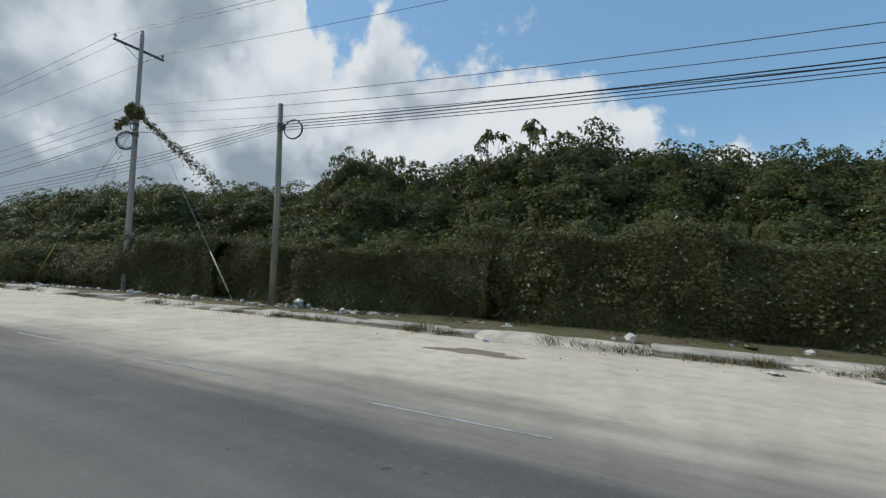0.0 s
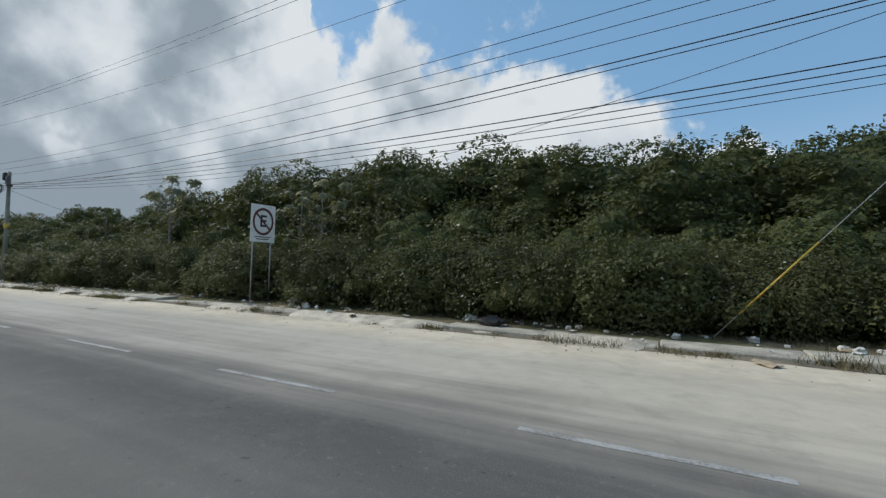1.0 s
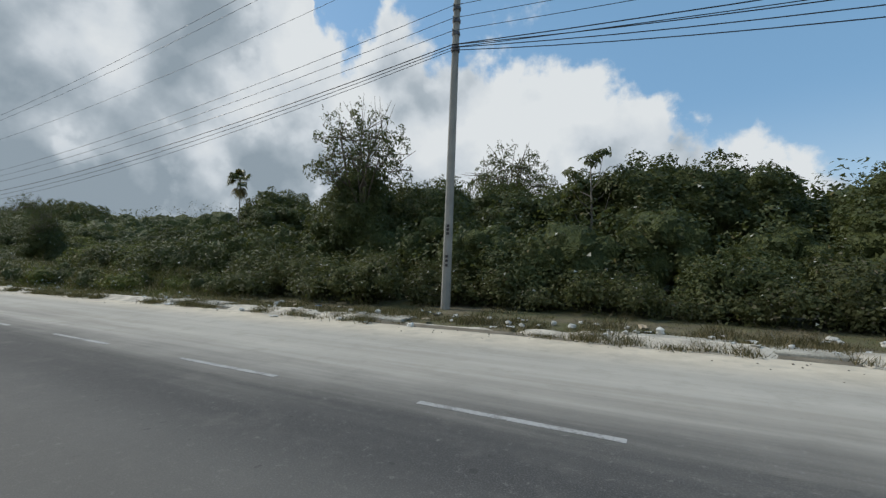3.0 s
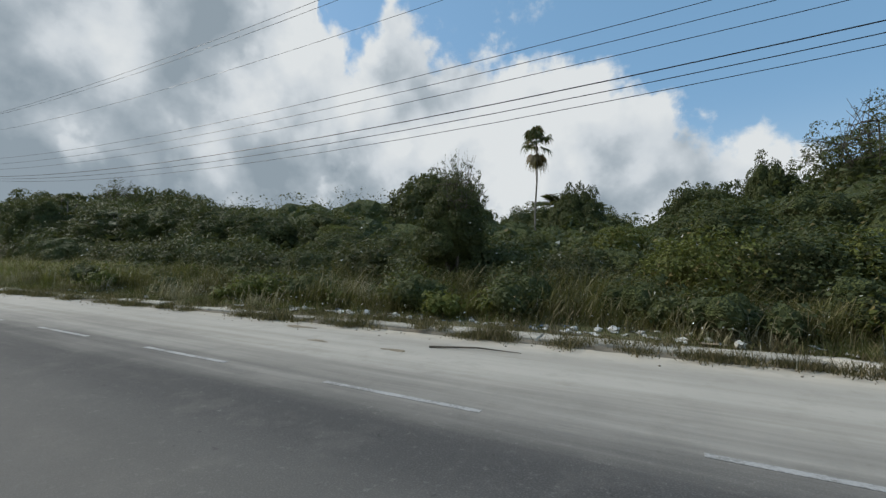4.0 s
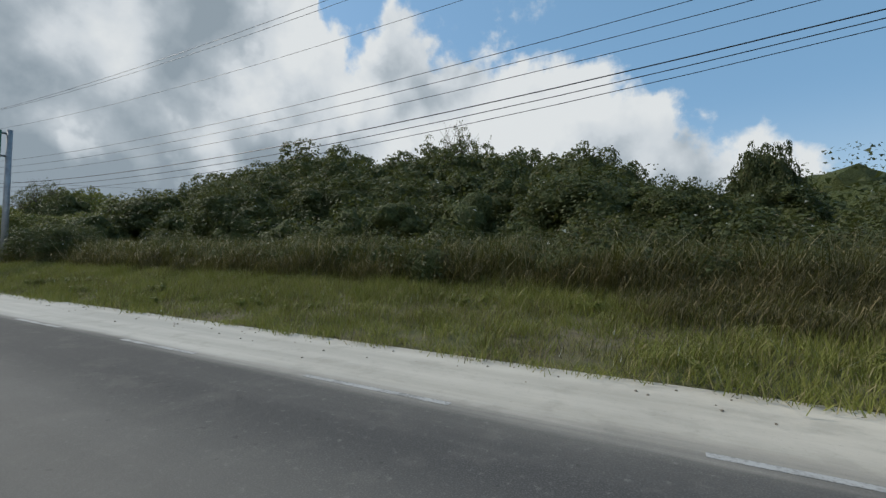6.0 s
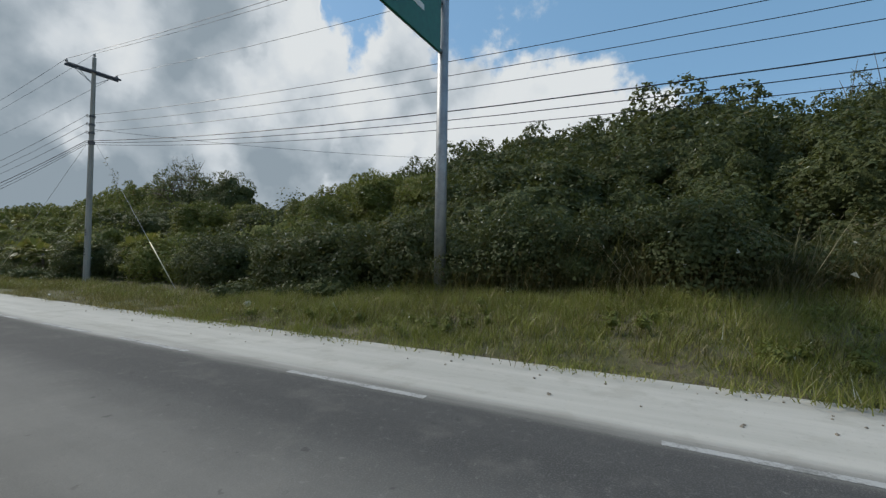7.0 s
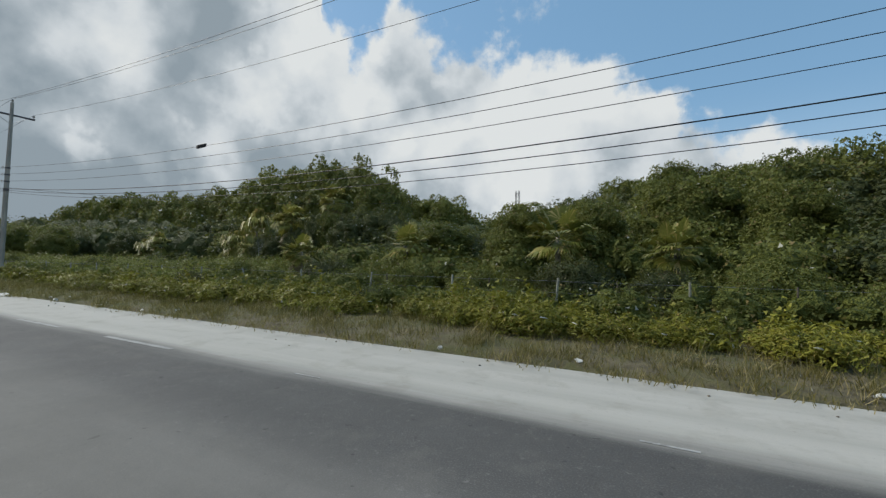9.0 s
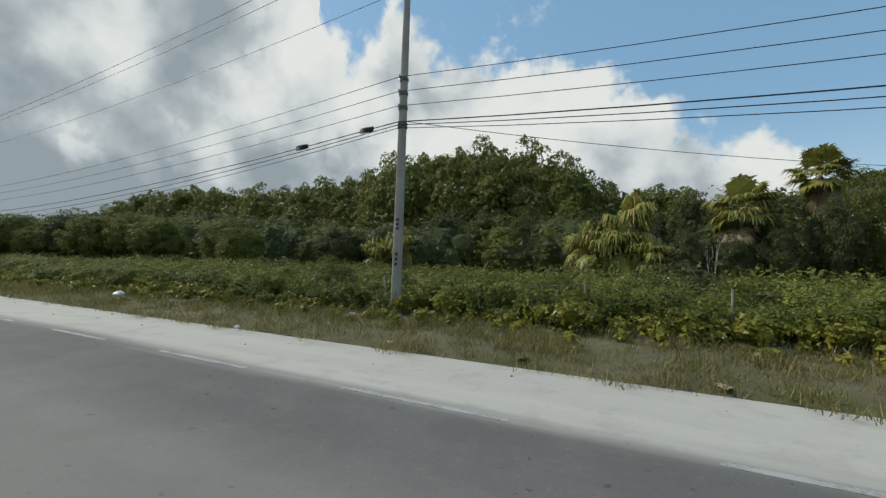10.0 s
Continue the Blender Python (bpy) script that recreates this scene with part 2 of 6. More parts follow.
def road_surface():
    """Grey asphalt, darker where tyres run, with pale limestone dust over the shoulder."""
    m, n = material("dusty asphalt")
    at = n.add("ShaderNodeNewGeometry").outputs["Position"]
    s = n.add("ShaderNodeSeparateXYZ", {0: at})
    x, y = s.outputs[0], s.outputs[1]
    along = n.add("ShaderNodeMapping", {"Vector": at, "Scale": (0.05, 0.8, 1.0)}).outputs[0]
    streak = n.noise(along, 2.2, 6.0, 0.6)
    blot = n.noise(at, 0.35, 4.0)
    grain = n.noise(at, 70.0, 3.0, 0.7)
    track = n.noise(n.add("ShaderNodeMapping", {"Vector": at, "Scale": (0.012, 1.1, 1.0)}).outputs[0], 1.0, 2.0)
    tar = n.mix(n.step(n.math("ADD", n.math("MULTIPLY", streak, 0.5), n.math("MULTIPLY", track, 0.6)), 0.36, 0.72), (0.115, 0.111, 0.102), (0.21, 0.202, 0.185))
    # a darker seam beside the edge line, where oil drips and tyres polish
    seam = n.math("MULTIPLY", n.step(n.math("ADD", y, n.math("MULTIPLY", streak, 0.8)), 2.3, 3.4), n.step(n.math("ADD", y, n.math("MULTIPLY", streak, 0.6)), 4.7, 4.0))
    tar = n.mix(n.math("MULTIPLY", seam, n.step(x, -20.0, -70.0, 0.3, 0.85)), tar, (0.050, 0.049, 0.048))
    # cloud shade over the earlier road, put into the asphalt as a darker mix
    tar = n.mix(n.math("MULTIPLY", n.step(x, -235.0, -185.0), n.step(x, -75.0, -25.0, 0.66, 0.22)), tar, (0.066, 0.064, 0.061))
    last_stretch = n.step(x, -272.0, -296.0)
    tar = n.mix(n.math("MULTIPLY", last_stretch, 0.42), tar, (0.23, 0.225, 0.215))
    tar = n.mix(n.step(grain, 0.45, 0.75, 0.0, 0.35), tar, (0.30, 0.29, 0.28))
    coarse = n.noise(at, 11.0, 7.0, 0.75)
    tar = n.mix(n.step(coarse, 0.42, 0.28, 0.0, 0.55), tar, (0.05, 0.049, 0.047))
    tar = n.mix(n.step(coarse, 0.55, 0.72, 0.0, 0.45), tar, (0.30, 0.29, 0.265))
    tar = n.mix(n.step(n.noise(at, 7.0, 2.0, 0.5), 0.69, 0.73, 0.0, 0.6), tar, (0.045, 0.044, 0.042))
    tar = n.mix(n.step(n.noise(at, 0.9, 5.0, 0.6), 0.40, 0.62, 0.22, 0.0), tar, (0.075, 0.073, 0.070))
    mottled = n.noise(at, 1.6, 6.0, 0.65)
    tar = n.mix(n.step(mottled, 0.5, 0.72, 0.0, 0.22), tar, (0.22, 0.205, 0.18))
    tar = n.mix(n.math("MULTIPLY", n.step(y, 2.9, 1.2), 0.5), tar, n.mix(last_stretch, (0.175, 0.163, 0.142), (0.24, 0.228, 0.205)))
    # limestone dust: loose and sandy at first, a paved pale shoulder later
    edge = n.math("ADD", y, n.math("MULTIPLY", n.math("SUBTRACT", streak, 0.5), 2.4))
    edge = n.math("ADD", edge, n.math("MULTIPLY", n.math("SUBTRACT", blot, 0.5), 1.2))
    far = n.step(x, -175.0, -205.0)
    loose, paved = n.step(edge, 2.9, 6.0), n.step(n.math("ADD", y, n.math("MULTIPLY", n.math("SUBTRACT", streak, 0.5), 0.7)), 3.85, 4.45)
    dust = n.math("ADD", n.math("MULTIPLY", loose, n.math("SUBTRACT", 1.0, far)), n.math("MULTIPLY", paved, far))
    sand = n.mix(n.step(n.math("ADD", blot, n.math("MULTIPLY", n.noise(at, 3.0, 6.0), 0.6)), 0.5, 1.1), (0.50, 0.438, 0.338), (0.69, 0.610, 0.482))
    pale = n.mix(n.step(streak, 0.3, 0.7), (0.395, 0.379, 0.338), (0.50, 0.48, 0.433))
    grey = n.mix(n.step(streak, 0.3, 0.7), (0.315, 0.297, 0.262), (0.43, 0.407, 0.362))
    stretch = n.math("MULTIPLY", n.step(x, -18.0, -44.0), n.step(x, -180.0, -150.0))
    sand = n.mix(n.math("MULTIPLY", n.math("MULTIPLY", stretch, 0.85), n.math("SUBTRACT", 1.0, n.step(y, 6.8, 8.6))), sand, grey)
    pale = n.mix(n.math("MULTIPLY", last_stretch, 0.6), pale, (0.475, 0.462, 0.42))
    over = n.mix(far, sand, pale)
    over = n.mix(n.step(n.noise(at, 40.0, 4.0), 0.62, 0.72, 0.0, 0.35), over, (0.25, 0.23, 0.20))
    over = n.mix(n.step(coarse, 0.44, 0.26, 0.0, 0.5), over, (0.24, 0.22, 0.185))
    over = n.mix(n.step(mottled, 0.50, 0.34, 0.0, 0.35), over, (0.30, 0.28, 0.235))
    finish(n, n.mix(dust, tar, over), 0.85, n.math("ADD", grain, n.math("MULTIPLY", n.noise(at, 8.0), 2.0)), 0.35, spec=0.2, distance=0.01)
    return m


def soil():
    m, n = material("soil, leaf litter and creeping weeds")
    at = n.add("ShaderNodeNewGeometry").outputs["Position"]
    a, b, c = n.noise(at, 0.5, 6.0), n.noise(at, 5.0, 6.0), n.noise(at, 40.0, 4.0)
    col = n.mix(n.step(b, 0.35, 0.65), (0.10, 0.085, 0.048), (0.20, 0.165, 0.10))
    col = n.mix(n.step(n.math("ADD", n.math("MULTIPLY", a, 0.6), n.math("MULTIPLY", b, 0.4)), 0.42, 0.58), col, (0.10, 0.10, 0.035))
    col = n.mix(n.step(c, 0.6, 0.75, 0.0, 0.6), col, (0.28, 0.25, 0.18))
    finish(n, col, 0.95, n.math("ADD", b, c), 0.6, distance=0.05)
    return m


PAINT, ROAD, SOIL = road_paint(), road_surface(), soil()
TAR_PATCH = plain("fresh black tar", (0.040, 0.040, 0.041), 0.9, 0.3, 3.0)
TYRE = plain("rubbed tyre black", (0.085, 0.083, 0.08), 0.9, 0.3, 2.0)
CRACK = plain("dirt-filled crack", (0.175, 0.165, 0.145), 0.95, 0.35, 2.0)
OLD_TAR = plain("old greyed tar", (0.058, 0.057, 0.055), 0.9, 0.4, 3.0)
SAND_PATCH = plain("damp brown sand", (0.22, 0.18, 0.12), 0.9, 0.25, 3.0)


# ---- mesh helpers ----
rng = np.random.default_rng(7)


class Geo:
    """Collects vertices and faces of one mesh."""

    def __init__(self):
        self.v, self.f, self.n = [], [], 0

    def add(self, verts, faces):
        self.v.extend(tuple(map(float, p)) for p in verts)
        self.f.extend(tuple(i + self.n for i in q) for q in faces)
        self.n += len(verts)
        return self

    def tube(self, pts, radii, sides=6, cap=True):
        pts = [Vector(p) for p in pts]
        radii = list(radii) if hasattr(radii, "__len__") else [radii] * len(pts)
        ring, faces = [], []
        for i, p in enumerate(pts):
            d = (pts[min(i + 1, len(pts) - 1)] - pts[max(i - 1, 0)]).normalized()
            u = d.cross(Vector((0, 0, 1)) if abs(d.z) < 0.9 else Vector((1, 0, 0))).normalized()
            w = d.cross(u)
            for k in range(sides):
                a = 2 * math.pi * (k + 0.5) / sides
                ring.append(p + (u * math.cos(a) + w * math.sin(a)) * radii[i])
        for i in range(len(pts) - 1):
            for k in range(sides):
                a, b = i * sides + k, i * sides + (k + 1) % sides
                faces.append((a, a + sides, b + sides, b))
        if cap:
            faces.append(tuple(range(sides)))
            faces.append(tuple(reversed(range((len(pts) - 1) * sides, len(pts) * sides))))
        return self.add(ring, faces)

    def box(self, lo, hi, bevel=0.0):
        bm = bmesh.new()
        bmesh.ops.create_cube(bm, size=1)
        for v in bm.verts:
            v.co = [(a + b) / 2 + c * (b - a) for a, b, c in zip(lo, hi, v.co)]
        if bevel:
            bmesh.ops.bevel(bm, geom=list(bm.edges), offset=bevel, segments=1, affect="EDGES")
        bm.verts.index_update()
        self.add([v.co for v in bm.verts], [[v.index for v in f.verts] for f in bm.faces])
        bm.free()
        return self

    def mesh(self, name, smooth=False):
        me = bpy.data.meshes.new(name)
        me.from_pydata(self.v, [], self.f)
        if smooth:
            me.polygons.foreach_set("use_smooth", [True] * len(me.polygons))
        me.update()
        return me


def quads(name, corners, inner=None, mats=()):
    """A mesh of loose triangles or quads from an array (n, 3 or 4, 3); the faces of inner take the second material."""
    first = len(corners)
    if inner is not None:
        corners = np.concatenate([corners, inner])
    n, k = np.shape(corners)[:2]
    me = bpy.data.meshes.new(name)
    me.vertices.add(k * n)
    me.vertices.foreach_set("co", np.asarray(corners, np.float32).ravel())
    me.loops.add(k * n)
    me.loops.foreach_set("vertex_index", np.arange(k * n, dtype=np.int32))
    me.polygons.add(n)
    me.polygons.foreach_set("loop_start", np.arange(0, k * n, k, dtype=np.int32))
    for m in mats:
        me.materials.append(m)
    if inner is not None:
        me.polygons.foreach_set("material_index", (np.arange(n) >= first).astype(np.int32))
    me.update(calc_edges=True)
    return me


def unit(v):
    return v / np.maximum(np.linalg.norm(v, axis=-1, keepdims=True), 1e-6)


def leaves(at, size, normal, slim=0.55, r=rng, corners=4):
    """Kite-shaped (or, for small far leaves, three-cornered) leaves at the points, facing about the normals."""
    n = len(at)
    nrm = unit(normal)
    side = unit(np.cross(nrm, unit(r.normal(size=(n, 3)))))
    ahead = np.cross(nrm, side)
    L, Wd = size[:, None] * ahead, size[:, None] * slim * side
    if corners == 3:
        return np.stack([at - 0.5 * L + 0.5 * Wd, at + 0.6 * L - 0.15 * size[:, None] * nrm, at - 0.4 * L - 0.6 * Wd], 1)
    droop = -0.18 * size[:, None] * nrm
    return np.stack([at - 0.5 * L, at + 0.5 * Wd - 0.05 * L, at + 0.5 * L + droop, at - 0.5 * Wd - 0.05 * L], 1)


def thing(name, label, category, group="", kind=""):
    return tagged(new(name), label, category, group, kind)


def part(name, mesh, mat, parent, label=""):
    ob = new(name, mesh)
    if not mesh.materials:
        mesh.materials.append(mat)
    ob.parent = parent
    return tagged(ob, label) if label else ob


def solid(name, mesh, mat, label, category="", group="", kind=""):
    if not mesh.materials:
        mesh.materials.append(mat)
    return tagged(new(name, mesh), label, category, group, kind)


# ---- ground, road, pavement ----
# s runs along the drive (x = -s); the kerb closes in on the road and ends
def kerb(s):
    return float(np.interp(s, [-80, 90, 112, 150, 167, 182.6, 183.2, 800], [9.5, 9.3, 8.9, 7.3, 6.75, 6.4, 6.1, 6.1]))


KERB_END = 182.6
xs = np.concatenate([np.linspace(1500, 100, 15), np.arange(90, -420, -3.0), np.linspace(-430, -1500, 15)])


def strip(name, rows_y, height):
    """A sheet along the road: rows_y(s) gives its y lines, height(s, k, y) their z."""
    g = Geo()
    lines = [rows_y(-x) for x in xs]
    w = len(lines[0])
    g.add([(x, y, height(-x, k, y)) for x, l in zip(xs, lines) for k, y in enumerate(l)],
          [(i * w + k, i * w + k + 1, (i + 1) * w + k + 1, (i + 1) * w + k) for i in range(len(xs) - 1) for k in range(w - 1)])
    return g.mesh(name, True)


def bank(s, y):
    """Height of the ground behind the kerb; a grassy bank rises beside the verge past the kerb's end."""
    k = kerb(s)
    up = float(np.interp(s, [178, 190, 222, 236], [0, 1, 1, 0]))
    return float(np.interp(y - k, [0.35, 1.2, 3.0, 4.6, 7.0, 20, 50], [0.045, 0.08 + 0.12 * up, 0.12 + 0.42 * up, 0.16 + 0.62 * up, 0.2 + 0.6 * up, 0.3 + 0.3 * up, 0.4]))


def ground_y(s):
    k = kerb(s)
    return [-1500, -400, -60, -14, -13.2, k + 0.05, k + 0.35, k + 1.2, k + 3, k + 4.6, k + 7, 30, 60, 150, 500, 1500]


def ground_z(s, k, y):
    if 6 <= k <= 12:
        return bank(s, y) + (0.05 * noise.noise((s * 0.4, y * 0.7, 0)) if k in (7, 8, 9, 10) else 0)
    return [0, 0, 0.1, 0.1, -0.25, -0.25, 0, 0, 0, 0, 0, 0, 0, 0.5, 0, 0][k]


ground = solid("ground", strip("ground", ground_y, ground_z), SOIL, "dark soil with leaf litter and creeping weeds", "ground", kind="structure")
road = solid("road", strip("road", lambda s: [-13.4, -6, 0, 4, kerb(s) + 0.12], lambda s, k, y: 0.0), ROAD,
             "grey asphalt road with a dusty pale limestone shoulder", "road", kind="structure")

# edge line: short dashes; lane line: long dashes
ANCHOR_S = [-40, 2.8, 32.3, 41.0, 55.0, 64.0, 82.8, 91.0, 129.4, 149.6, 153.5, 162.4, 170.3, 179.0, 187.4, 196.2, 205.0, 209.2, 231.2, 237.6, 249.9, 261.5, 290.4, 302.4, 313.9, 321.6, 521.6]
ANCHOR_N = [-10, 0, 7, 9, 12, 14, 19, 21, 30, 35, 36, 38, 40, 42, 44, 46, 48, 49, 54, 56, 59, 62, 69, 72, 75, 77, 127]
edge_dash = Geo().box((-1.05, -0.055, 0.001), (1.05, 0.055, 0.0035)).mesh("edge_dash")
worn_dash = Geo().box((-0.25, -0.015, 0.002), (0.2, 0.02, 0.005)).mesh("edge_dash")
lane_dash = Geo().box((-2.5, -0.07, 0.002), (2.5, 0.07, 0.006)).mesh("lane_dash")
for i in range(-10, 129):
    s0 = float(np.interp(i, ANCHOR_N, ANCHOR_S))
    worn = 264.5 < s0 < 269 or 273 < s0 < 286.5
    ob = part("edge_dash", worn_dash if worn else edge_dash, PAINT, road)
    ob.location = (-s0 + 0.95, 4.06 + rng.normal(0, 0.01), 0)
    ob.scale.y = 0.5 if s0 < 26 else rng.uniform(0.85, 1.0)
LANE_S = [-49.3, 13.7, 92.7, 190.0, 235.0, 249.6, 279.7, 294.1, 309.3, 546.0]
LANE_N = [-4, 0, 5, 11, 14, 15, 17, 18, 19, 35]
for i in range(-4, 35):
    ob = part("lane_dash", lane_dash, PAINT, road)
    ob.location = (-float(np.interp(i, LANE_N, LANE_S)) + 2.5, 1.32, 0)


def blot(name, cx, cy, rx, ry, mat, label):
    """A thin patch with a ragged outline lying on the road."""
    a = np.linspace(0, 2 * math.pi, 36, endpoint=False)
    r = 1 + 0.22 * np.sin(3 * a + cx) + 0.12 * np.sin(7 * a + cy) + rng.normal(0, 0.05, 36)
    rim = [(cx + rx * q * math.cos(t), cy + ry * q * math.sin(t), 0.004) for t, q in zip(a, r)]
    low = [(x, y, 0.001) for x, y, _ in rim]
    g = Geo().add(rim + low, [tuple(range(36))] + [(i, i + 36, (i + 1) % 36 + 36, (i + 1) % 36) for i in range(36)])
    solid(name, g.mesh(name), mat, label, "road patch")


blot("tar_patch", -187.8, 4.85, 1.0, 0.32, TAR_PATCH, "ragged black tar patch on the pale shoulder")
blot("tar_patch", -185.4, 4.45, 0.55, 0.3, TAR_PATCH, "ragged black tar patch on the pale shoulder")
blot("tar_patch", -50.2, 4.3, 0.22, 0.08, OLD_TAR, "small dark tar blot on the road edge")
blot("tar_patch", -48.0, 4.8, 0.18, 0.06, OLD_TAR, "small dark tar blot on the shoulder")
blot("tar_patch", -50.4, 2.7, 0.38, 0.12, OLD_TAR, "dark tar blot on the asphalt")
blot("sand_patch", -46.7, 6.9, 0.25, 0.10, SAND_PATCH, "small damp brown patch on the shoulder")
blot("sand_patch", -137.2, 7.1, 0.42, 0.12, SAND_PATCH, "damp brown sand patch on the shoulder")
blot("sand_patch", -133.9, 6.1, 0.25, 0.07, SAND_PATCH, "small damp brown patch on the shoulder")
blot("sand_patch", -135.6, 6.05, 0.22, 0.06, SAND_PATCH, "small damp brown patch on the shoulder")
blot("sand_patch", -3.0, 7.6, 0.9, 0.25, SAND_PATCH, "damp brown sand patch on the shoulder")



def streak(name, s0, s1, y_of, wide, mat, label):
    """A thin dark line drawn along the road, wavering and broken."""
    qs = np.arange(s0, s1, 0.25)
    w = np.array([wide * max(0.15, 0.75 + 1.1 * noise.noise((q * 0.7, 3.0, y_of(q)))) for q in qs])
    mid = np.array([y_of(q) + 0.05 * noise.noise((q * 0.8, 9.0, 0)) for q in qs])
    verts = [(-q, m + d * b, 0.003) for q, m, b in zip(qs, mid, w) for d in (-1, 1)]
    solid(name, Geo().add(verts, [(2 * i, 2 * i + 2, 2 * i + 3, 2 * i + 1) for i in range(len(qs) - 1)]).mesh(name), mat, label, "road mark")


streak("road_crack", 150, 186, lambda q: 4.66 + 0.10 * math.sin(q * 0.31), 0.045, CRACK, "dark lengthwise crack in the road beside its edge line")
for y0 in (2.12, 1.86):
    streak("tyre_mark", 63, 97, lambda q: y0, 0.06, TYRE, "long dark tyre mark on the asphalt")
# pavement of cast slabs behind a low kerb
pavement = solid("pavement", Geo().box((-KERB_END + 1, 9.4, -0.2), (-KERB_END + 1.2, 9.5, -0.15)).mesh("pavement_bed"), SLAB,
                 "broken pale concrete pavement along the road", "pavement", kind="structure")
slab_shapes = []
for k in range(5):
    bm = bmesh.new()
    bmesh.ops.create_cube(bm, size=1)
    for v in bm.verts:
        v.co = (v.co.x * 2.385 + rng.normal(0, 0.006), v.co.y * 1.0 + 0.5 + rng.normal(0, 0.02), v.co.z * 0.16 - 0.03)
    bmesh.ops.bevel(bm, geom=list(bm.edges), offset=0.02, segments=1, affect="EDGES")
    me = bpy.data.meshes.new("slab")
    bm.to_mesh(me)
    bm.free()
    slab_shapes.append(me)
s0 = -60.0
while s0 < KERB_END - 1:
    sm = s0 + 1.2
    gone = 74 < sm < 104 and rng.random() < 0.6
    if not gone:
        ob = part("slab", slab_shapes[int(rng.integers(5))], SLAB, pavement)
        wide = 0.85 if sm < 118 else 0.6
        lean = math.atan2(kerb(s0 + 2.4) - kerb(s0), -2.4) - math.pi
        ob.matrix_basis = pose(-sm, kerb(sm) + 0.12, 0.035 + rng.normal(0, 0.02), rng.normal(0, 1.1), rng.normal(0, 0.7), math.degrees(lean) + rng.normal(0, 0.3)) @ Matrix.Diagonal((1, wide, 1, 1))
    s0 += 2.4


# dirt washed up in the gutter along the kerb's foot, with a ragged edge and gaps
DIRT = plain("dark gutter dirt", (0.17, 0.145, 0.105), 0.95, 0.35, 2.5, 0, 40)
g = Geo()
verts, faces = [], []
for i, q in enumerate(np.arange(-55, KERB_END, 0.25)):
    w = 0.10 + 0.22 * max(0.0, noise.noise((q * 0.35, 0, 4.0)) + 0.35) + 0.08 * noise.noise((q * 2.1, 0, 9.0))
    k = kerb(q) + 0.14
    verts += [(-q, k, 0.03), (-q, k - max(w, 0.02) * 0.5, 0.022), (-q, k - 0.1 - max(w, 0.02), 0.003)]
    if i:
        faces += [(3 * i - 3, 3 * i, 3 * i + 1, 3 * i - 2), (3 * i - 2, 3 * i + 1, 3 * i + 2, 3 * i - 1)]
solid("gutter_dirt", g.add(verts, faces).mesh("gutter_dirt", True), DIRT, "dark dirt washed up along the kerb", "dirt", kind="stuff")

# sand blown up over the kerb and the slabs in drifts
DRIFT = plain("blown limestone sand", (0.50, 0.45, 0.365), 0.95, 0.4, 2.2, 0, 30)
verts, faces = [], []
for i, q in enumerate(np.arange(-50, 128, 0.2)):
    full = noise.noise((q * 0.22, 7.0, 1.0)) + 0.45 * noise.noise((q * 0.9, 2.0, 5.0)) - 0.02
    lift = max(-0.16, min(0.0, full * 0.7 - 0.04))
    w = 0.25 + 0.55 * max(0.0, full) + 0.10 * noise.noise((q * 2.3, 0, 3.0)) + rng.normal(0, 0.04)
    k = kerb(q) + 0.12 + rng.normal(0, 0.02)
    verts += [(-q, k - 0.30 - 0.2 * max(0.0, full), min(0.004, 0.004 + lift)), (-q, k - 0.08, 0.075 + lift), (-q, k + 0.12, 0.128 + lift), (-q, k + 0.12 + w * 0.7, 0.132 + lift), (-q, k + 0.14 + w, 0.085 + lift)]
    if i:
        faces += [(5 * i - 5 + j, 5 * i + j, 5 * i + j + 1, 5 * i - 4 + j) for j in range(4)]
solid("sand_drift", Geo().add(verts, faces).mesh("sand_drift", True), DRIFT, "pale sand drifted over the kerb and slabs", "sand", kind="stuff")


# ---- vegetation ----
def ball(fine):
    bm = bmesh.new()
    bmesh.ops.create_icosphere(bm, subdivisions=fine, radius=1)
    out = np.array([[tuple(v.co) for v in f.verts] for f in bm.faces])
    bm.free()
    return out


BALLS = {1: ball(1), 2: ball(2), 3: ball(3)}


def cores(centres, radii, squash, r, fine=1):
    """The shaded inside of clumps: lumpy bodies of large overlapping leaf faces, within the loose leaves."""
    turn, BALL = unit(r.normal(size=(len(radii), 3))), BALLS[fine]
    out = []
    for c, q, d in zip(np.asarray(centres, float), radii, turn):
        lump = 1 + 0.14 * np.sin(BALL @ (d * 4.0) + d[0] * 9) + 0.09 * np.sin(BALL @ (d[::-1] * 9.0))
        out.append(c + BALL * (lump * q)[:, :, None] * (1, 1, squash))
    return np.concatenate(out)


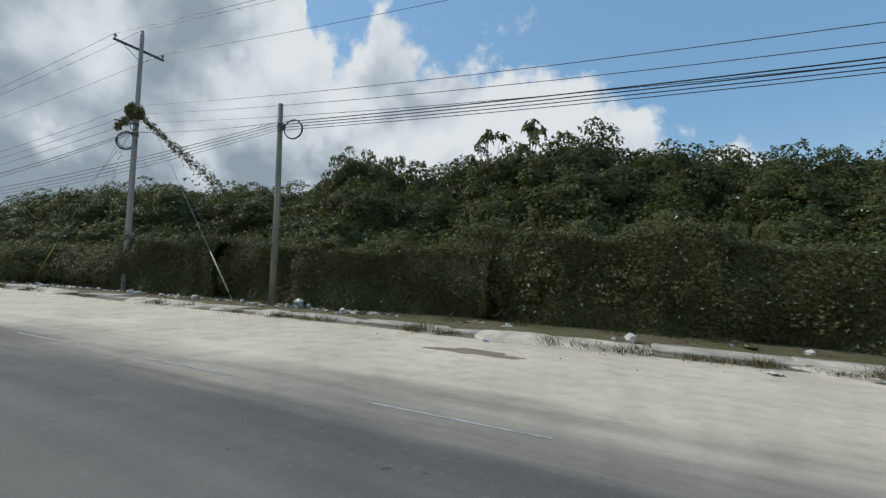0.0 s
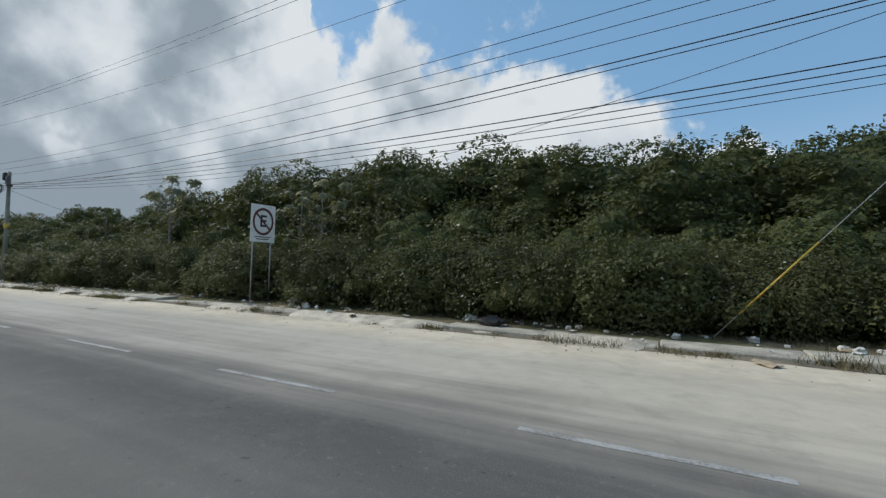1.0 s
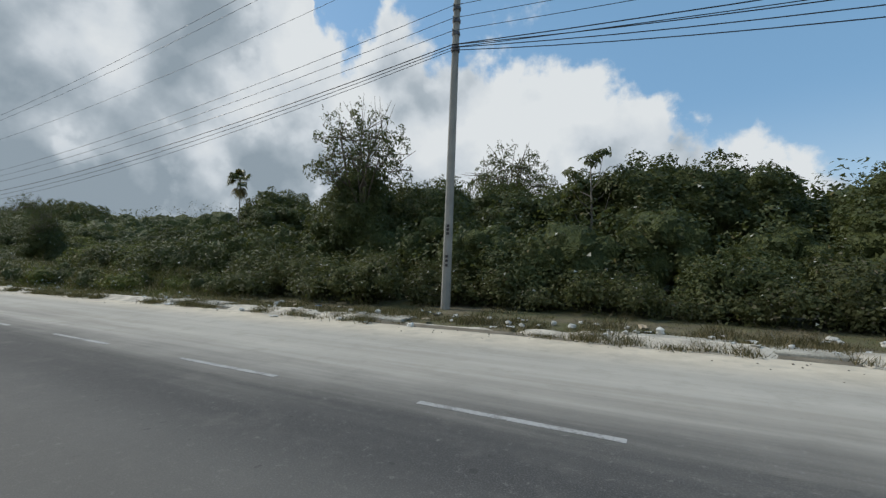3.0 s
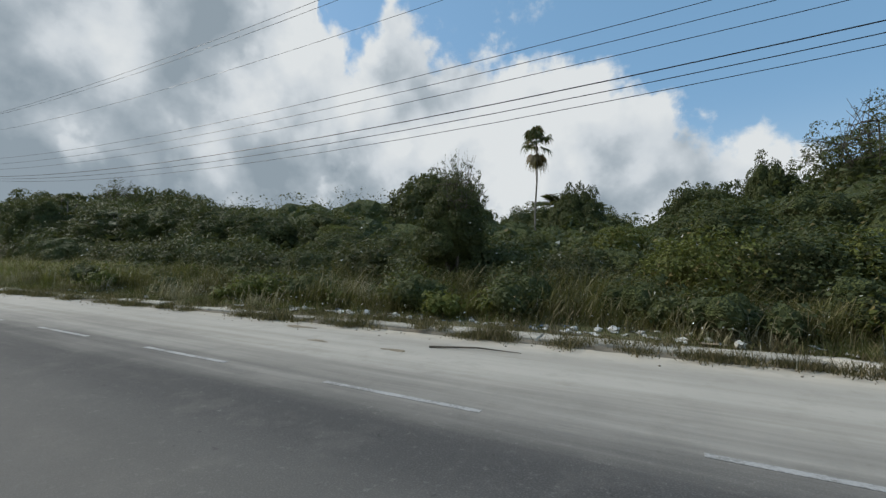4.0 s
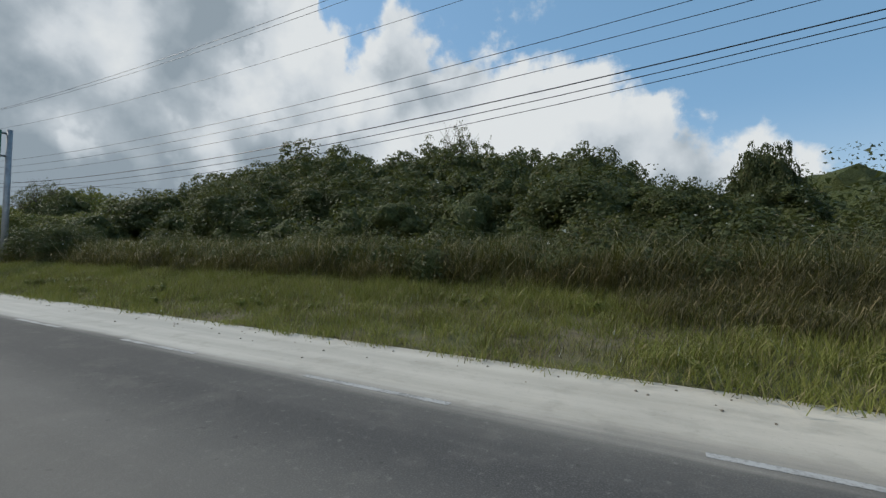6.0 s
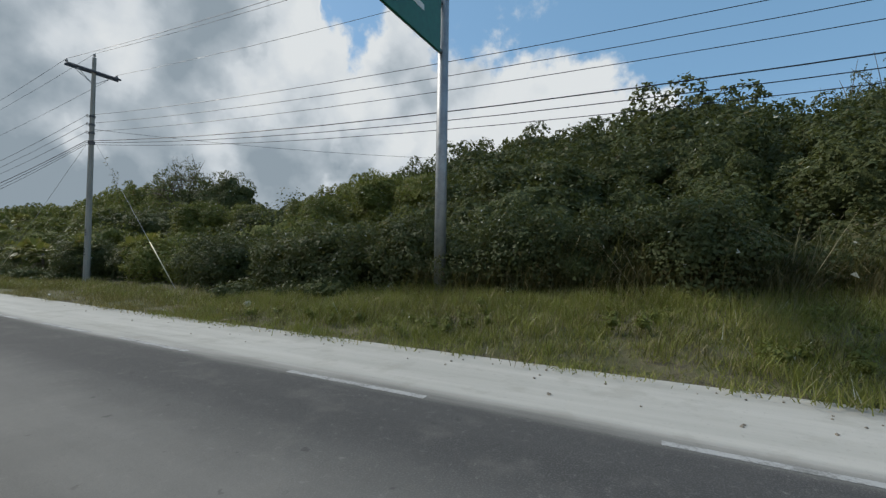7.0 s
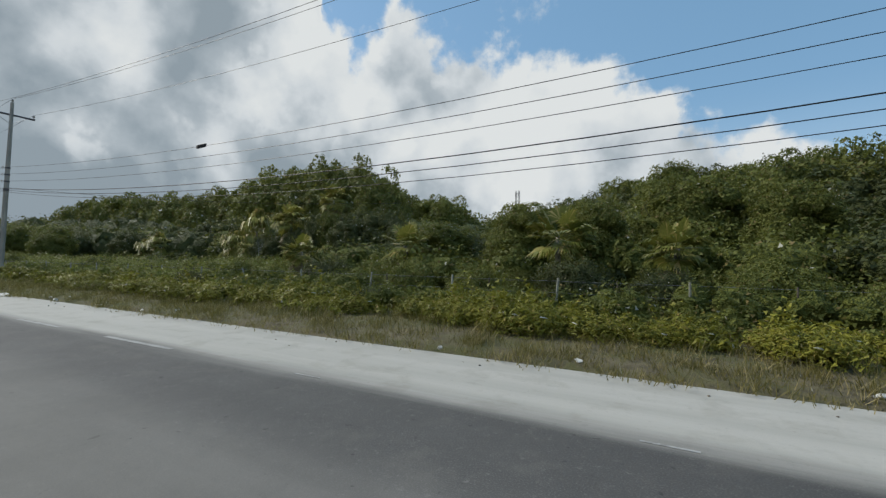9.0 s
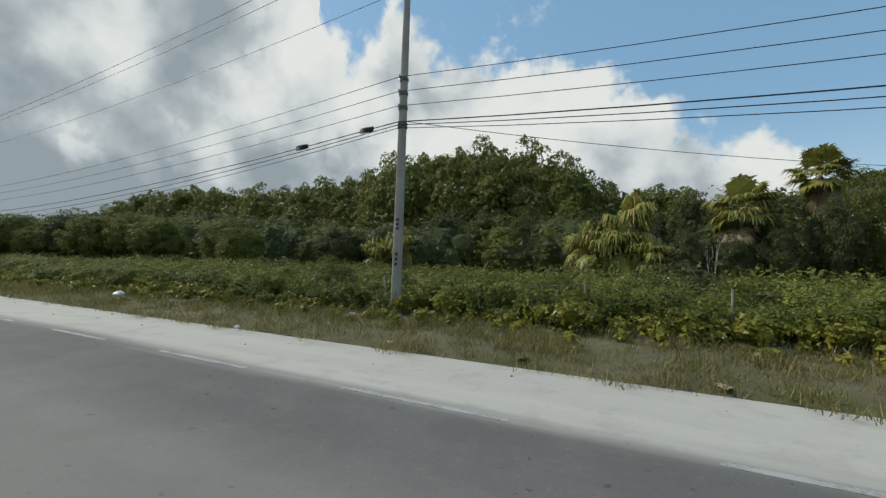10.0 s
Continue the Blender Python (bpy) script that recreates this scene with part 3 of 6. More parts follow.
def clump_leaves(centres, radii, count, size, squash=0.8, slim=0.6, up=0.45, r=rng, corners=3, loose=0.0):
    """Leaves over the outer shells of many clumps that run into one another; none deep inside a neighbour."""
    centres, radii = np.asarray(centres, float), np.asarray(radii, float)
    m = int(count * 1.9)
    pick = r.choice(len(radii), m, p=radii ** 2 / np.sum(radii ** 2))
    middle = centres.mean(0)
    d = unit(unit(r.normal(size=(m, 3))) + 0.45 * unit(centres[pick] - middle + 1e-3))
    d[:, 2] = np.where((d[:, 2] < -0.3) & (r.random(m) < 0.6), -d[:, 2], d[:, 2])
    far = radii[pick] * (0.84 - 0.2 * loose) + np.minimum(radii[pick] * (0.36 + 0.4 * loose), 0.42 + 0.2 * loose) * r.random(m) ** 1.4
    at = centres[pick] + d * far[:, None] * (1, 1, squash)
    free = np.ones(m, bool)
    for k, (c, q) in enumerate(zip(centres, radii)):
        free &= (pick == k) | (np.linalg.norm((at - c) / (1, 1, squash), axis=1) > (0.78 - 0.2 * loose) * q)
    keep = np.flatnonzero(free)[:count]
    at, d = at[keep], d[keep]
    nrm = d * 0.9 + np.array((0, 0, up)) + r.normal(size=(len(keep), 3)) * 0.42
    return leaves(at, size * (0.55 + 0.9 * r.random(len(keep))), nrm, slim, r, corners)


def sprigs(roots, lengths, size, r=rng, each=9, corners=3):
    """Short shoots that stand out of a crown, with leaves along them."""
    out = []
    for p, l in zip(roots, lengths):
        lean = np.array((r.normal(0, 0.5), r.normal(0, 0.5), 0.8))
        t = np.linspace(0.05, 1, each)[:, None]
        at = np.asarray(p) + t * lean * l + r.normal(0, 0.16 * l, (each, 3))
        out.append(leaves(at, np.full(each, size) * (0.7 + 0.6 * r.random(each)), r.normal(size=(each, 3)) + (0, 0, 0.6), 0.6, r, corners))
    return np.concatenate(out)


def billows(r, width, low, high, mains, subs):
    """Clump centres and radii of a lumpy dome: boughs packed over its surface, each with lesser clumps about it."""
    half, mid = width / 2, low + 0.40 * (high - low)
    big = half * math.sqrt(2.7 / mains) * 1.12 * (0.72 + 0.6 * r.random(mains))
    big = np.minimum(big, 0.55 * (high - low))
    zz = 1 - 1.4 * (np.arange(mains) + 0.5) / mains
    a = np.arange(mains) * 2.4 + r.normal(0, 0.35, mains)
    flat = np.sqrt(1 - np.clip(zz, -1, 1) ** 2)
    push = 0.82 + 0.26 * r.random(mains)
    reach = np.maximum(half - big * 0.75, 0.05) * flat * push
    tall = np.where(zz > 0, (high - mid - big * 0.8) * push, mid - low - big * 0.4)
    c = np.stack([np.cos(a) * reach, np.sin(a) * reach, mid + zz * tall], 1)
    which = np.repeat(np.arange(mains), subs)
    e = unit(unit(r.normal(size=(mains * subs, 3))) + 0.7 * unit(c[which] - (0, 0, mid) + 1e-3))
    rad = big[which] * (0.26 + 0.26 * r.random(mains * subs))
    sub = c[which] + e * (big[which] * (0.78 + 0.34 * r.random(mains * subs)))[:, None]
    return c, big, np.concatenate([c, sub]), np.concatenate([big * 0.92, rad])


def broadleaf(seed, height, width, foot, mains, count, size, leaf, label, bare=0.0):
    """A tree: tapered trunk, limbs to the boughs, a crown of loose leaves. foot: where the crown begins, as a share of the height."""
    r = np.random.default_rng(seed)
    tree = thing("tree", label, "tree", "roadside trees")
    c, big, cc, rr = billows(r, width, height * foot, height, mains, 6)
    g = Geo()
    fork = height * foot * 0.75 + 0.4
    bend = r.normal(0, 0.12, 2)
    base = width * 0.022 + 0.06
    trunk_top = Vector((bend[0], bend[1], fork))
    g.tube([(0, 0, -0.3), (0, 0, 0.1), (bend[0] * 0.4, bend[1] * 0.5, fork * 0.5), trunk_top], [base * 1.5, base * 1.15, base, base * 0.85], 8)
    for p, q in zip(c[::1 if bare else 3], big[::1 if bare else 3]):
        p = Vector(p)
        midp = trunk_top.lerp(p, 0.5) + Vector((r.normal(0, 0.2), r.normal(0, 0.2), 0.25))
        g.tube([trunk_top, midp, p], [base * 0.5, base * 0.28, 0.035 if bare else 0.02], 4, False)
        for _ in range(1 if bare == 0 else 7):
            tip = p + Vector(unit(r.normal(size=3)) * q * 1.3)
            tip.z = max(tip.z, p.z - 0.1)
            g.tube([p, p.lerp(tip, 0.5) + Vector((0, 0, 0.08)), tip], [0.027, 0.018, 0.009] if bare else [0.025, 0.015, 0.006], 3, False)
    part("trunk", g.mesh("trunk", True), BARK, tree)
    if bare:
        rr = rr * 0.55
    crown = clump_leaves(cc, rr, int(count * (1 - bare)), size, 0.78, 0.6 if bare else 0.8, r=r)
    if not bare:
        mid_z, deep = height * (0.45 + 0.5 * foot), height * (1 - foot) * 0.36
        heart = cores([(0, 0, mid_z)], np.array([deep]), 1.0, r, 3)
        heart[:, :, :2] *= width * 0.36 / deep
        inner = np.concatenate([cores(c, big * 0.76, 0.78, r, 2), heart])
    tops = cc[np.argsort(cc[:, 2] + 0.8 * r.random(len(cc)))[-len(cc) // 8:]]
    roots = tops + np.stack([r.normal(0, 0.2, len(tops)), r.normal(0, 0.2, len(tops)), np.full(len(tops), 0.04 * width if width < 9 else 0.0)], 1)
    shoots = sprigs(roots, 0.15 + 0.25 * r.random(len(tops)), size * 0.8, r)
    crown = np.concatenate([crown, shoots])
    stretch = height / np.quantile(crown[:, :, 2], 0.995)
    crown[:, :, 2] *= stretch
    if not bare:
        inner[:, :, 2] *= stretch
    part("crown", quads("crown", crown) if bare else quads("crown", crown, inner, (leaf, INNER[leaf])), leaf, tree)
    return tree


def shrub(seed, height, width, count, size, leaf, name, label, shoots=14, slim=0.75):
    """A bush that is leafy to the ground: a woody stock and a mound of leaves."""
    r = np.random.default_rng(seed)
    bush = thing(name, label, "shrub", "roadside bushes" if name == "bush" else "ferns on the verge")
    c, big, cc, rr = billows(r, width, 0.02, height, 16, 6)
    g = Geo()
    for p in c:
        g.tube([(r.normal(0, 0.15), r.normal(0, 0.15), -0.15), (p[0] * 0.5, p[1] * 0.5, p[2] * 0.6), tuple(p)], [0.03, 0.02, 0.008], 4, False)
    part("stock", g.mesh("stock"), BARK, bush)
    body, inner = clump_leaves(cc, rr, count, size, 0.9, slim, r=r, loose=0.8), cores(c, big * 0.52, 0.9, r, 2)
    skirt_n = count // 4
    a, f = r.random(skirt_n) * 2 * math.pi, 0.32 + 0.2 * r.random(skirt_n)
    at = np.stack([np.cos(a) * f * width, np.sin(a) * f * width, r.random(skirt_n) * height * 0.45], 1)
    body = np.concatenate([body, leaves(at, size * (0.6 + 0.8 * r.random(skirt_n)), np.stack([np.cos(a), np.sin(a), np.full(skirt_n, 0.4)], 1) + r.normal(size=(skirt_n, 3)) * 0.35, slim, r, 3)])
    body = body[body[:, :, 2].min(1) > 0.0]
    tops = cc[np.argsort(cc[:, 2])[-14:]]
    pick = tops[r.integers(len(tops), size=shoots)] + r.normal(0, 0.2, (shoots, 3)) + (0, 0, 0.05 * height)
    body = np.concatenate([body, sprigs(pick, 0.10 + 0.2 * r.random(shoots), size, r)])
    stretch = height / np.quantile(body[:, :, 2], 0.99)
    body[:, :, 2] *= stretch
    inner[:, :, 2] = np.maximum(inner[:, :, 2] * stretch, 0.0)
    part("foliage", quads("foliage", body, inner, (leaf, INNER.get(leaf, leaf))), leaf, bush)
    return bush


def hedge(seed, length, height, depth, count, size, leaf, label):
    """A length of vine-hung hedge: upright face, lumpy top, leafy down to the ground."""
    r = np.random.default_rng(seed)
    h = thing("vine_hedge", label, "hedge", "vine-hung hedge")
    g = Geo()
    for _ in range(26):
        x, y = r.uniform(-length / 2, length / 2), r.uniform(-0.2, depth / 2)
        g.tube([(x, y, -0.1), (x + r.normal(0, 0.15), y, height * 0.5), (x + r.normal(0, 0.4), y + r.normal(0, 0.1), height * 0.92)], [0.03, 0.02, 0.006], 4, False)
    part("stock", g.mesh("stock"), BARK, h)
    x = r.uniform(-length / 2 - 0.4, length / 2 + 0.4, count)
    wob = lambda q, k: 0.5 * np.sin(q * 0.9 + k) + 0.3 * np.sin(q * 2.3 + 2 * k) + 0.2 * np.sin(q * 5.1 + k * 3)
    on_top = r.random(count) < 0.3
    tall = height * (1 + 0.09 * wob(x, seed))
    z = np.where(on_top, tall + r.normal(0, 0.07, count), tall * r.random(count) ** 0.8)
    y = np.where(on_top, r.uniform(-depth / 2, depth / 2, count), -depth / 2 + 0.20 * wob(x * 1.1, seed + 2) + 0.13 * np.sin(z * 2.6 + 1.8 * np.sin(x * 0.8 + seed)) + np.abs(r.normal(0, 0.12, count)) + 0.25 * (z / height) ** 2)
    nrm = np.where(on_top[:, None], (0, -0.2, 1.0), (0, -1.0, 0.45)) + r.normal(size=(count, 3)) * 0.4
    body = leaves(np.stack([x, y, z], 1), size * (0.5 + 0.9 * r.random(count)), nrm, 0.75, r, 3)
    gx, gz = np.meshgrid(np.linspace(-length / 2 - 0.3, length / 2 + 0.3, 34), np.linspace(0, 1.35, 13))
    rise = np.minimum(gz, 1.0) * (height * (1 + 0.09 * wob(gx, seed)) - 0.08)
    gy = -depth / 2 + 0.14 + 0.20 * wob(gx * 1.1, seed + 2) + 0.13 * np.sin(rise * 2.6 + 1.8 * np.sin(gx * 0.8 + seed)) + 0.25 * (rise / height) ** 2 + np.maximum(gz - 1.0, 0) * depth * 2
    wall = np.stack([gx, gy, rise], 2)
    a_, b_, c_, d_ = wall[:-1, :-1], wall[:-1, 1:], wall[1:, 1:], wall[1:, :-1]
    inner = np.concatenate([np.stack([a_, b_, c_], 2).reshape(-1, 3, 3), np.stack([a_, c_, d_], 2).reshape(-1, 3, 3)])
    m = 40
    px = r.uniform(-length / 2, length / 2, m)
    tops = np.stack([px, r.uniform(-depth / 2, 0, m), height * (1 + 0.09 * wob(px, seed)) - 0.05], 1)
    part("foliage", quads("foliage", np.concatenate([body, sprigs(tops, 0.12 + 0.25 * r.random(m), size, r, 6)]), inner, (leaf, INNER[leaf])), leaf, h)
    return h


def fan_palm(seed, trunk, crown, fronds, leaf, label, skirt=0.4, droop=0.5, stem=1.0):
    """A fan palm: ringed trunk, fans of split segments on stalks, dead fans hanging below."""
    r = np.random.default_rng(seed)
    palm = thing("fan_palm", label, "palm tree", "palms")
    g = Geo()
    zs = np.linspace(-0.2, trunk, max(5, int(trunk * 4)))
    g.tube([(0.05 * math.sin(z), 0.04 * math.cos(z * 0.7), z) for z in zs], [stem * (0.105 if i % 2 else 0.095) * (1 - 0.25 * z / max(trunk, 1)) for i, z in enumerate(zs)], 8)
    part("trunk", g.mesh("trunk", True), PALM_BARK, palm)
    green, dead, stalk = [], [], Geo()
    for i in range(fronds):
        old = i / fronds < skirt
        el_ = r.uniform(-86, -50) if old else r.choice([r.uniform(-45, 30), r.uniform(10, 80)])
        a, e = r.random() * 2 * math.pi, math.radians(el_)
        d = np.array((math.cos(a) * math.cos(e), math.sin(a) * math.cos(e), math.sin(e)))
        root = np.array((0, 0, trunk - (0.35 if old else 0.05)))
        reach = crown * r.uniform(0.4, 0.55)
        hub = root + d * reach
        stalk.tube([root, root + d * reach * 0.5 + (0, 0, 0.04), hub], [0.016, 0.012, 0.01], 4, False)
        side = unit(np.cross(d, (0, 0, 1.0)) + 1e-4)
        up = np.cross(side, d)
        fan = []
        for t in np.linspace(-2.0, 2.0, 25):
            along = unit(d * math.cos(t) + side * math.sin(t) + up * 0.12)
            l = crown * 0.55 * (0.75 + 0.25 * math.cos(t)) * r.uniform(0.85, 1.1)
            w = unit(np.cross(along, up)) * crown * 0.031
            tip = hub + along * l * 0.92 + np.array((0, 0, -droop * l * r.uniform(0.4, 1.5)))
            midp = hub + along * l * 0.6
            fan.append([hub, midp + w, tip, midp - w])
        (dead if old else green).extend(fan)
    part("stem_head", stalk.mesh("stem_head"), leaf, palm)
    part("crown", quads("crown", np.array(green)), leaf, palm)
    if dead:
        part("dead_skirt", quads("dead_skirt", np.array(dead)), LEAF_DRY, palm, "dry hanging dead fronds")
    return palm


def feather_palm(seed, trunk, crown, fronds, label):
    """A young feather-leaved palm with arching fronds."""
    r = np.random.default_rng(seed)
    palm = thing("feather_palm", label, "palm tree", "palms")
    g = Geo().tube([(0, 0, -0.2), (0.05, 0, trunk * 0.5), (0, 0, trunk)], [0.14, 0.11, 0.09], 8)
    part("trunk", g.mesh("trunk", True), PALM_BARK, palm)
    ribs, segs = Geo(), []
    for i in range(fronds):
        a, e = i * 2.4, math.radians(r.uniform(25, 82))
        out = np.array((math.cos(a), math.sin(a), 0))
        t = np.linspace(0, 1, 22)
        p = np.array((0, 0, trunk)) + crown * (out * (t * math.cos(e) + 0.25 * t ** 2)[:, None] + np.array((0, 0, 1)) * (t * math.sin(e) - 0.55 * t ** 2)[:, None])
        ribs.tube(p, np.linspace(0.018, 0.004, 22), 4, False)
        side = np.cross(out, (0, 0, 1.0))
        for k in range(3, 22):
            for sg in (-1, 1):
                l = crown * 0.30 * math.sin(0.3 + 2.6 * k / 22)
                tip = p[k] + sg * side * l + np.array((0, 0, -0.35 * l)) + out * l * 0.4
                segs.append([p[k], (p[k] + tip) / 2 + out * 0.06, tip, (p[k] + tip) / 2 - out * 0.06])
    part("frond_frame", ribs.mesh("frond_frame"), LEAF_PALM_DARK, palm)
    part("crown", quads("crown", np.array(segs)), LEAF_PALM_DARK, palm)
    return palm


def pumpwood(seed, height, width, leaf, label):
    """A slender pale-stemmed tree: a few upcurved arms, each ending in a whorl of large fingered leaves."""
    r = np.random.default_rng(seed)
    tree = thing("pumpwood_tree", label, "tree", "slender pumpwood trees")
    g, fingers = Geo(), []
    fork = height * 0.55
    g.tube([(0, 0, -0.3), (0.06, 0.02, fork * 0.5), (0, 0.03, fork), (0.05, 0, height * 0.93)], [0.075, 0.06, 0.05, 0.022], 7)
    heads = [np.array((0.05, 0, height * 0.93))]
    for k in range(7):
        a, z = k * 2.4 + r.normal(0, 0.3), fork * (0.85 + 0.55 * k / 7)
        out = np.array((math.cos(a), math.sin(a), 0)) * width / 2 * r.uniform(0.55, 1.0)
        tip = np.array((0, 0, z)) + out + (0, 0, height * r.uniform(0.12, 0.24))
        g.tube([(0, 0.02, z), tuple(np.array((0, 0, z)) + out * 0.6 + (0, 0, height * 0.05)), tuple(tip)], [0.032, 0.024, 0.012], 5, False)
        heads.append(tip)
    for tip in heads:
        for j in range(9):
            a, e = j * 2.4 + r.normal(0, 0.3), r.uniform(-0.25, 0.7)
            d = np.array((math.cos(a) * math.cos(e), math.sin(a) * math.cos(e), math.sin(e)))
            hub = tip + d * r.uniform(0.22, 0.42)
            g.tube([tuple(tip), tuple(hub)], 0.006, 3, False)
            tilt = unit(np.array((d[0] * 0.7, d[1] * 0.7, 0.9)) + r.normal(0, 0.35, 3))
            u = unit(np.cross(tilt, d) + 1e-4)
            w = np.cross(u, tilt)
            for q in np.arange(8) * (2 * math.pi / 8) + r.random():
                along = u * math.cos(q) + w * math.sin(q)
                l = r.uniform(0.17, 0.30)
                across = np.cross(tilt, along) * l * 0.2
                fingers.append([hub, hub + along * l * 0.6 + across, hub + along * l - tilt * l * 0.35, hub + along * l * 0.6 - across])
    part("trunk", g.mesh("trunk", True), PALM_BARK, tree)
    part("crown", quads("crown", np.array(fingers)), leaf, tree)
    return tree


def blades(at, tall, wide, spread, per, r=rng):
    """Tufts of bent grass blades: two quads a blade."""
    n = len(at) * per
    root = np.repeat(np.asarray(at, float), per, 0) + np.stack([r.normal(0, spread, n), r.normal(0, spread, n), np.zeros(n)], 1)
    h = np.repeat(tall, per) * (0.45 + 0.65 * r.random(n))
    a = r.random(n) * 2 * math.pi
    lean = np.stack([np.cos(a), np.sin(a), np.zeros(n)], 1) * (h * r.uniform(0.1, 0.8, n))[:, None] + np.array((0.26, 0, 0)) * h[:, None]
    b = r.random(n) * 2 * math.pi
    w = np.stack([np.cos(b), np.sin(b), np.zeros(n)], 1) * wide * (0.6 + 0.8 * r.random(n))[:, None]
    midp = root + lean * 0.35 + np.array((0, 0, 0.62)) * h[:, None]
    tip = root + lean + np.array((0, 0, 1.0)) * (h * r.uniform(0.72, 1.0, n))[:, None]
    return np.concatenate([np.stack([root - w, root + w, midp + w * 0.8, midp - w * 0.8], 1), np.stack([midp - w * 0.8, midp + w * 0.8, tip + w * 0.1, tip - w * 0.1], 1)])


def canes(at, tall, wide, spread, per, r=rng):
    """Tufts of broad grass leaves that rise and arch over: three quads a leaf."""
    n = len(at) * per
    root = np.repeat(np.asarray(at, float), per, 0) + np.stack([r.normal(0, spread, n), r.normal(0, spread, n), np.zeros(n)], 1)
    h = (np.repeat(tall, per) * (0.35 + 0.75 * r.random(n)))[:, None]
    a = r.random(n) * 2 * math.pi
    out = np.stack([np.cos(a), np.sin(a), np.zeros(n)], 1) * (0.25 + 0.75 * r.random(n))[:, None] + np.array((0.3, 0, 0))
    side = unit(np.stack([-np.sin(a), np.cos(a), np.full(n, 0.2)], 1)) * (wide * (0.6 + 0.8 * r.random(n)))[:, None]
    up = np.array((0, 0, 1.0))
    p = [root, root + out * h * 0.20 + up * h * 0.50, root + out * h * 0.52 + up * h * 0.84, root + out * h * 0.98 + up * h * (0.55 + 0.4 * r.random(n))[:, None]]
    w = [0.7, 1.0, 0.8, 0.1]
    return np.concatenate([np.stack([p[k] - side * w[k], p[k] + side * w[k], p[k + 1] + side * w[k + 1], p[k + 1] - side * w[k + 1]], 1) for k in range(3)])


def short_blades(at, tall, wide, spread, per, r=rng):
    """Tufts of short, thin, straight blades: one triangle a blade."""
    n = len(at) * per
    root = np.repeat(np.asarray(at, float), per, 0) + np.stack([r.normal(0, spread, n), r.normal(0, spread, n), np.zeros(n)], 1)
    h = np.repeat(tall, per) * (0.4 + 0.7 * r.random(n))
    lean = np.stack([r.normal(0, 0.5, n), r.normal(0, 0.5, n), np.ones(n)], 1) * h[:, None]
    b = r.random(n) * 2 * math.pi
    w = np.stack([np.cos(b), np.sin(b), np.zeros(n)], 1) * wide
    return np.stack([root - w, root + w, root + lean], 1)


def put(source, s, y, scale=1.0, tall=1.0, z=0.0, turn=None):
    """A copy of a plant at s along the drive, standing on the ground there."""
    z = bank(s, y) - 0.03 if y > 0 else 0.05
    a = rng.uniform(0, 360) if turn is None else turn
    return copy_thing(source, pose(-s, y, z, 0, 0, a) @ Matrix.Diagonal((scale, scale, scale * tall, 1)))


def away(*sources):
    """The first ones stand among the rest of the woods, out on the far side of the road."""
    for i, ob in enumerate(sources):
        ob.location = (-40.0 - 24 * i, -34.0 - (i % 3) * 4, 0.1)


TREES = [broadleaf(11, 8.0, 7.0, 0.22, 30, 10500, 0.150, LEAF_WOOD, "dense dark green broadleaf tree in a thicket"),
         broadleaf(12, 8.0, 6.0, 0.22, 26, 9500, 0.145, LEAF_WOOD, "dark green broadleaf tree in a thicket"),
         broadleaf(13, 8.0, 8.0, 0.18, 34, 11500, 0.155, LEAF_WOOD, "spreading dark green tree in a thicket"),
         broadleaf(14, 8.0, 6.5, 0.22, 28, 10000, 0.150, LEAF_SUNNY, "light green broadleaf tree in a thicket")]
OPEN_TREE = broadleaf(21, 8.0, 6.0, 0.45, 20, 11000, 0.12, LEAF_WOOD, "tall tree with an open, see-through crown", 0.4)
DOMED = broadleaf(22, 8.0, 11.0, 0.10, 52, 17000, 0.19, LEAF_WOOD, "broad domed tree with a dense crown")
DOMED_FAR = broadleaf(24, 8.0, 12.0, 0.08, 64, 15000, 0.23, LEAF_SUNNY, "broad domed olive-green tree on the far rise")
DOMED_SUNNY = broadleaf(23, 8.0, 12.0, 0.08, 54, 17000, 0.20, LEAF_SUNNY, "broad domed olive-green tree with a dense crown")
BUSHES = [shrub(31, 2.6, 3.4, 10500, 0.076, LEAF_VINE, "bush", "dark green bush hung with vines"),
          shrub(32, 2.4, 3.0, 9500, 0.078, LEAF_WOOD, "bush", "dark green leafy bush in the thicket")]
SUNNY_BUSHES = [shrub(34, 2.4, 3.2, 7000, 0.096, LEAF_SUNNY, "bush", "light green leafy bush in the sun"),
                shrub(35, 2.0, 2.6, 6000, 0.090, LEAF_SUNNY, "bush", "olive-green bush in the sun")]
BACK_BUSHES = [shrub(37, 2.5, 3.4, 4600, 0.098, LEAF_WOOD, "bush", "dark green leafy bush deep in the thicket"),
               shrub(38, 2.4, 3.2, 4600, 0.098, LEAF_VINE, "bush", "dark bush hung with vines in the thicket")]
BACK_SUNNY = [shrub(39, 2.4, 3.2, 4600, 0.098, LEAF_SUNNY, "bush", "light green leafy bush at the wood's edge"),
              shrub(40, 2.2, 3.0, 4600, 0.095, LEAF_SUNNY, "bush", "olive-green bush at the wood's edge")]
FERN = shrub(36, 0.75, 1.5, 1300, 0.10, LEAF_FERN, "fern_clump", "yellow-green fern clump on the verge", 10, 0.25)
HEDGES = [hedge(41 + i, 6.0, 2.2, 1.3, 11500, 0.070, LEAF_VINE, "upright hedge overgrown with dark green vines") for i in range(3)]
away(*TREES, OPEN_TREE, DOMED, DOMED_FAR, DOMED_SUNNY, *BUSHES, *SUNNY_BUSHES, *BACK_BUSHES, *BACK_SUNNY, FERN, *HEDGES)

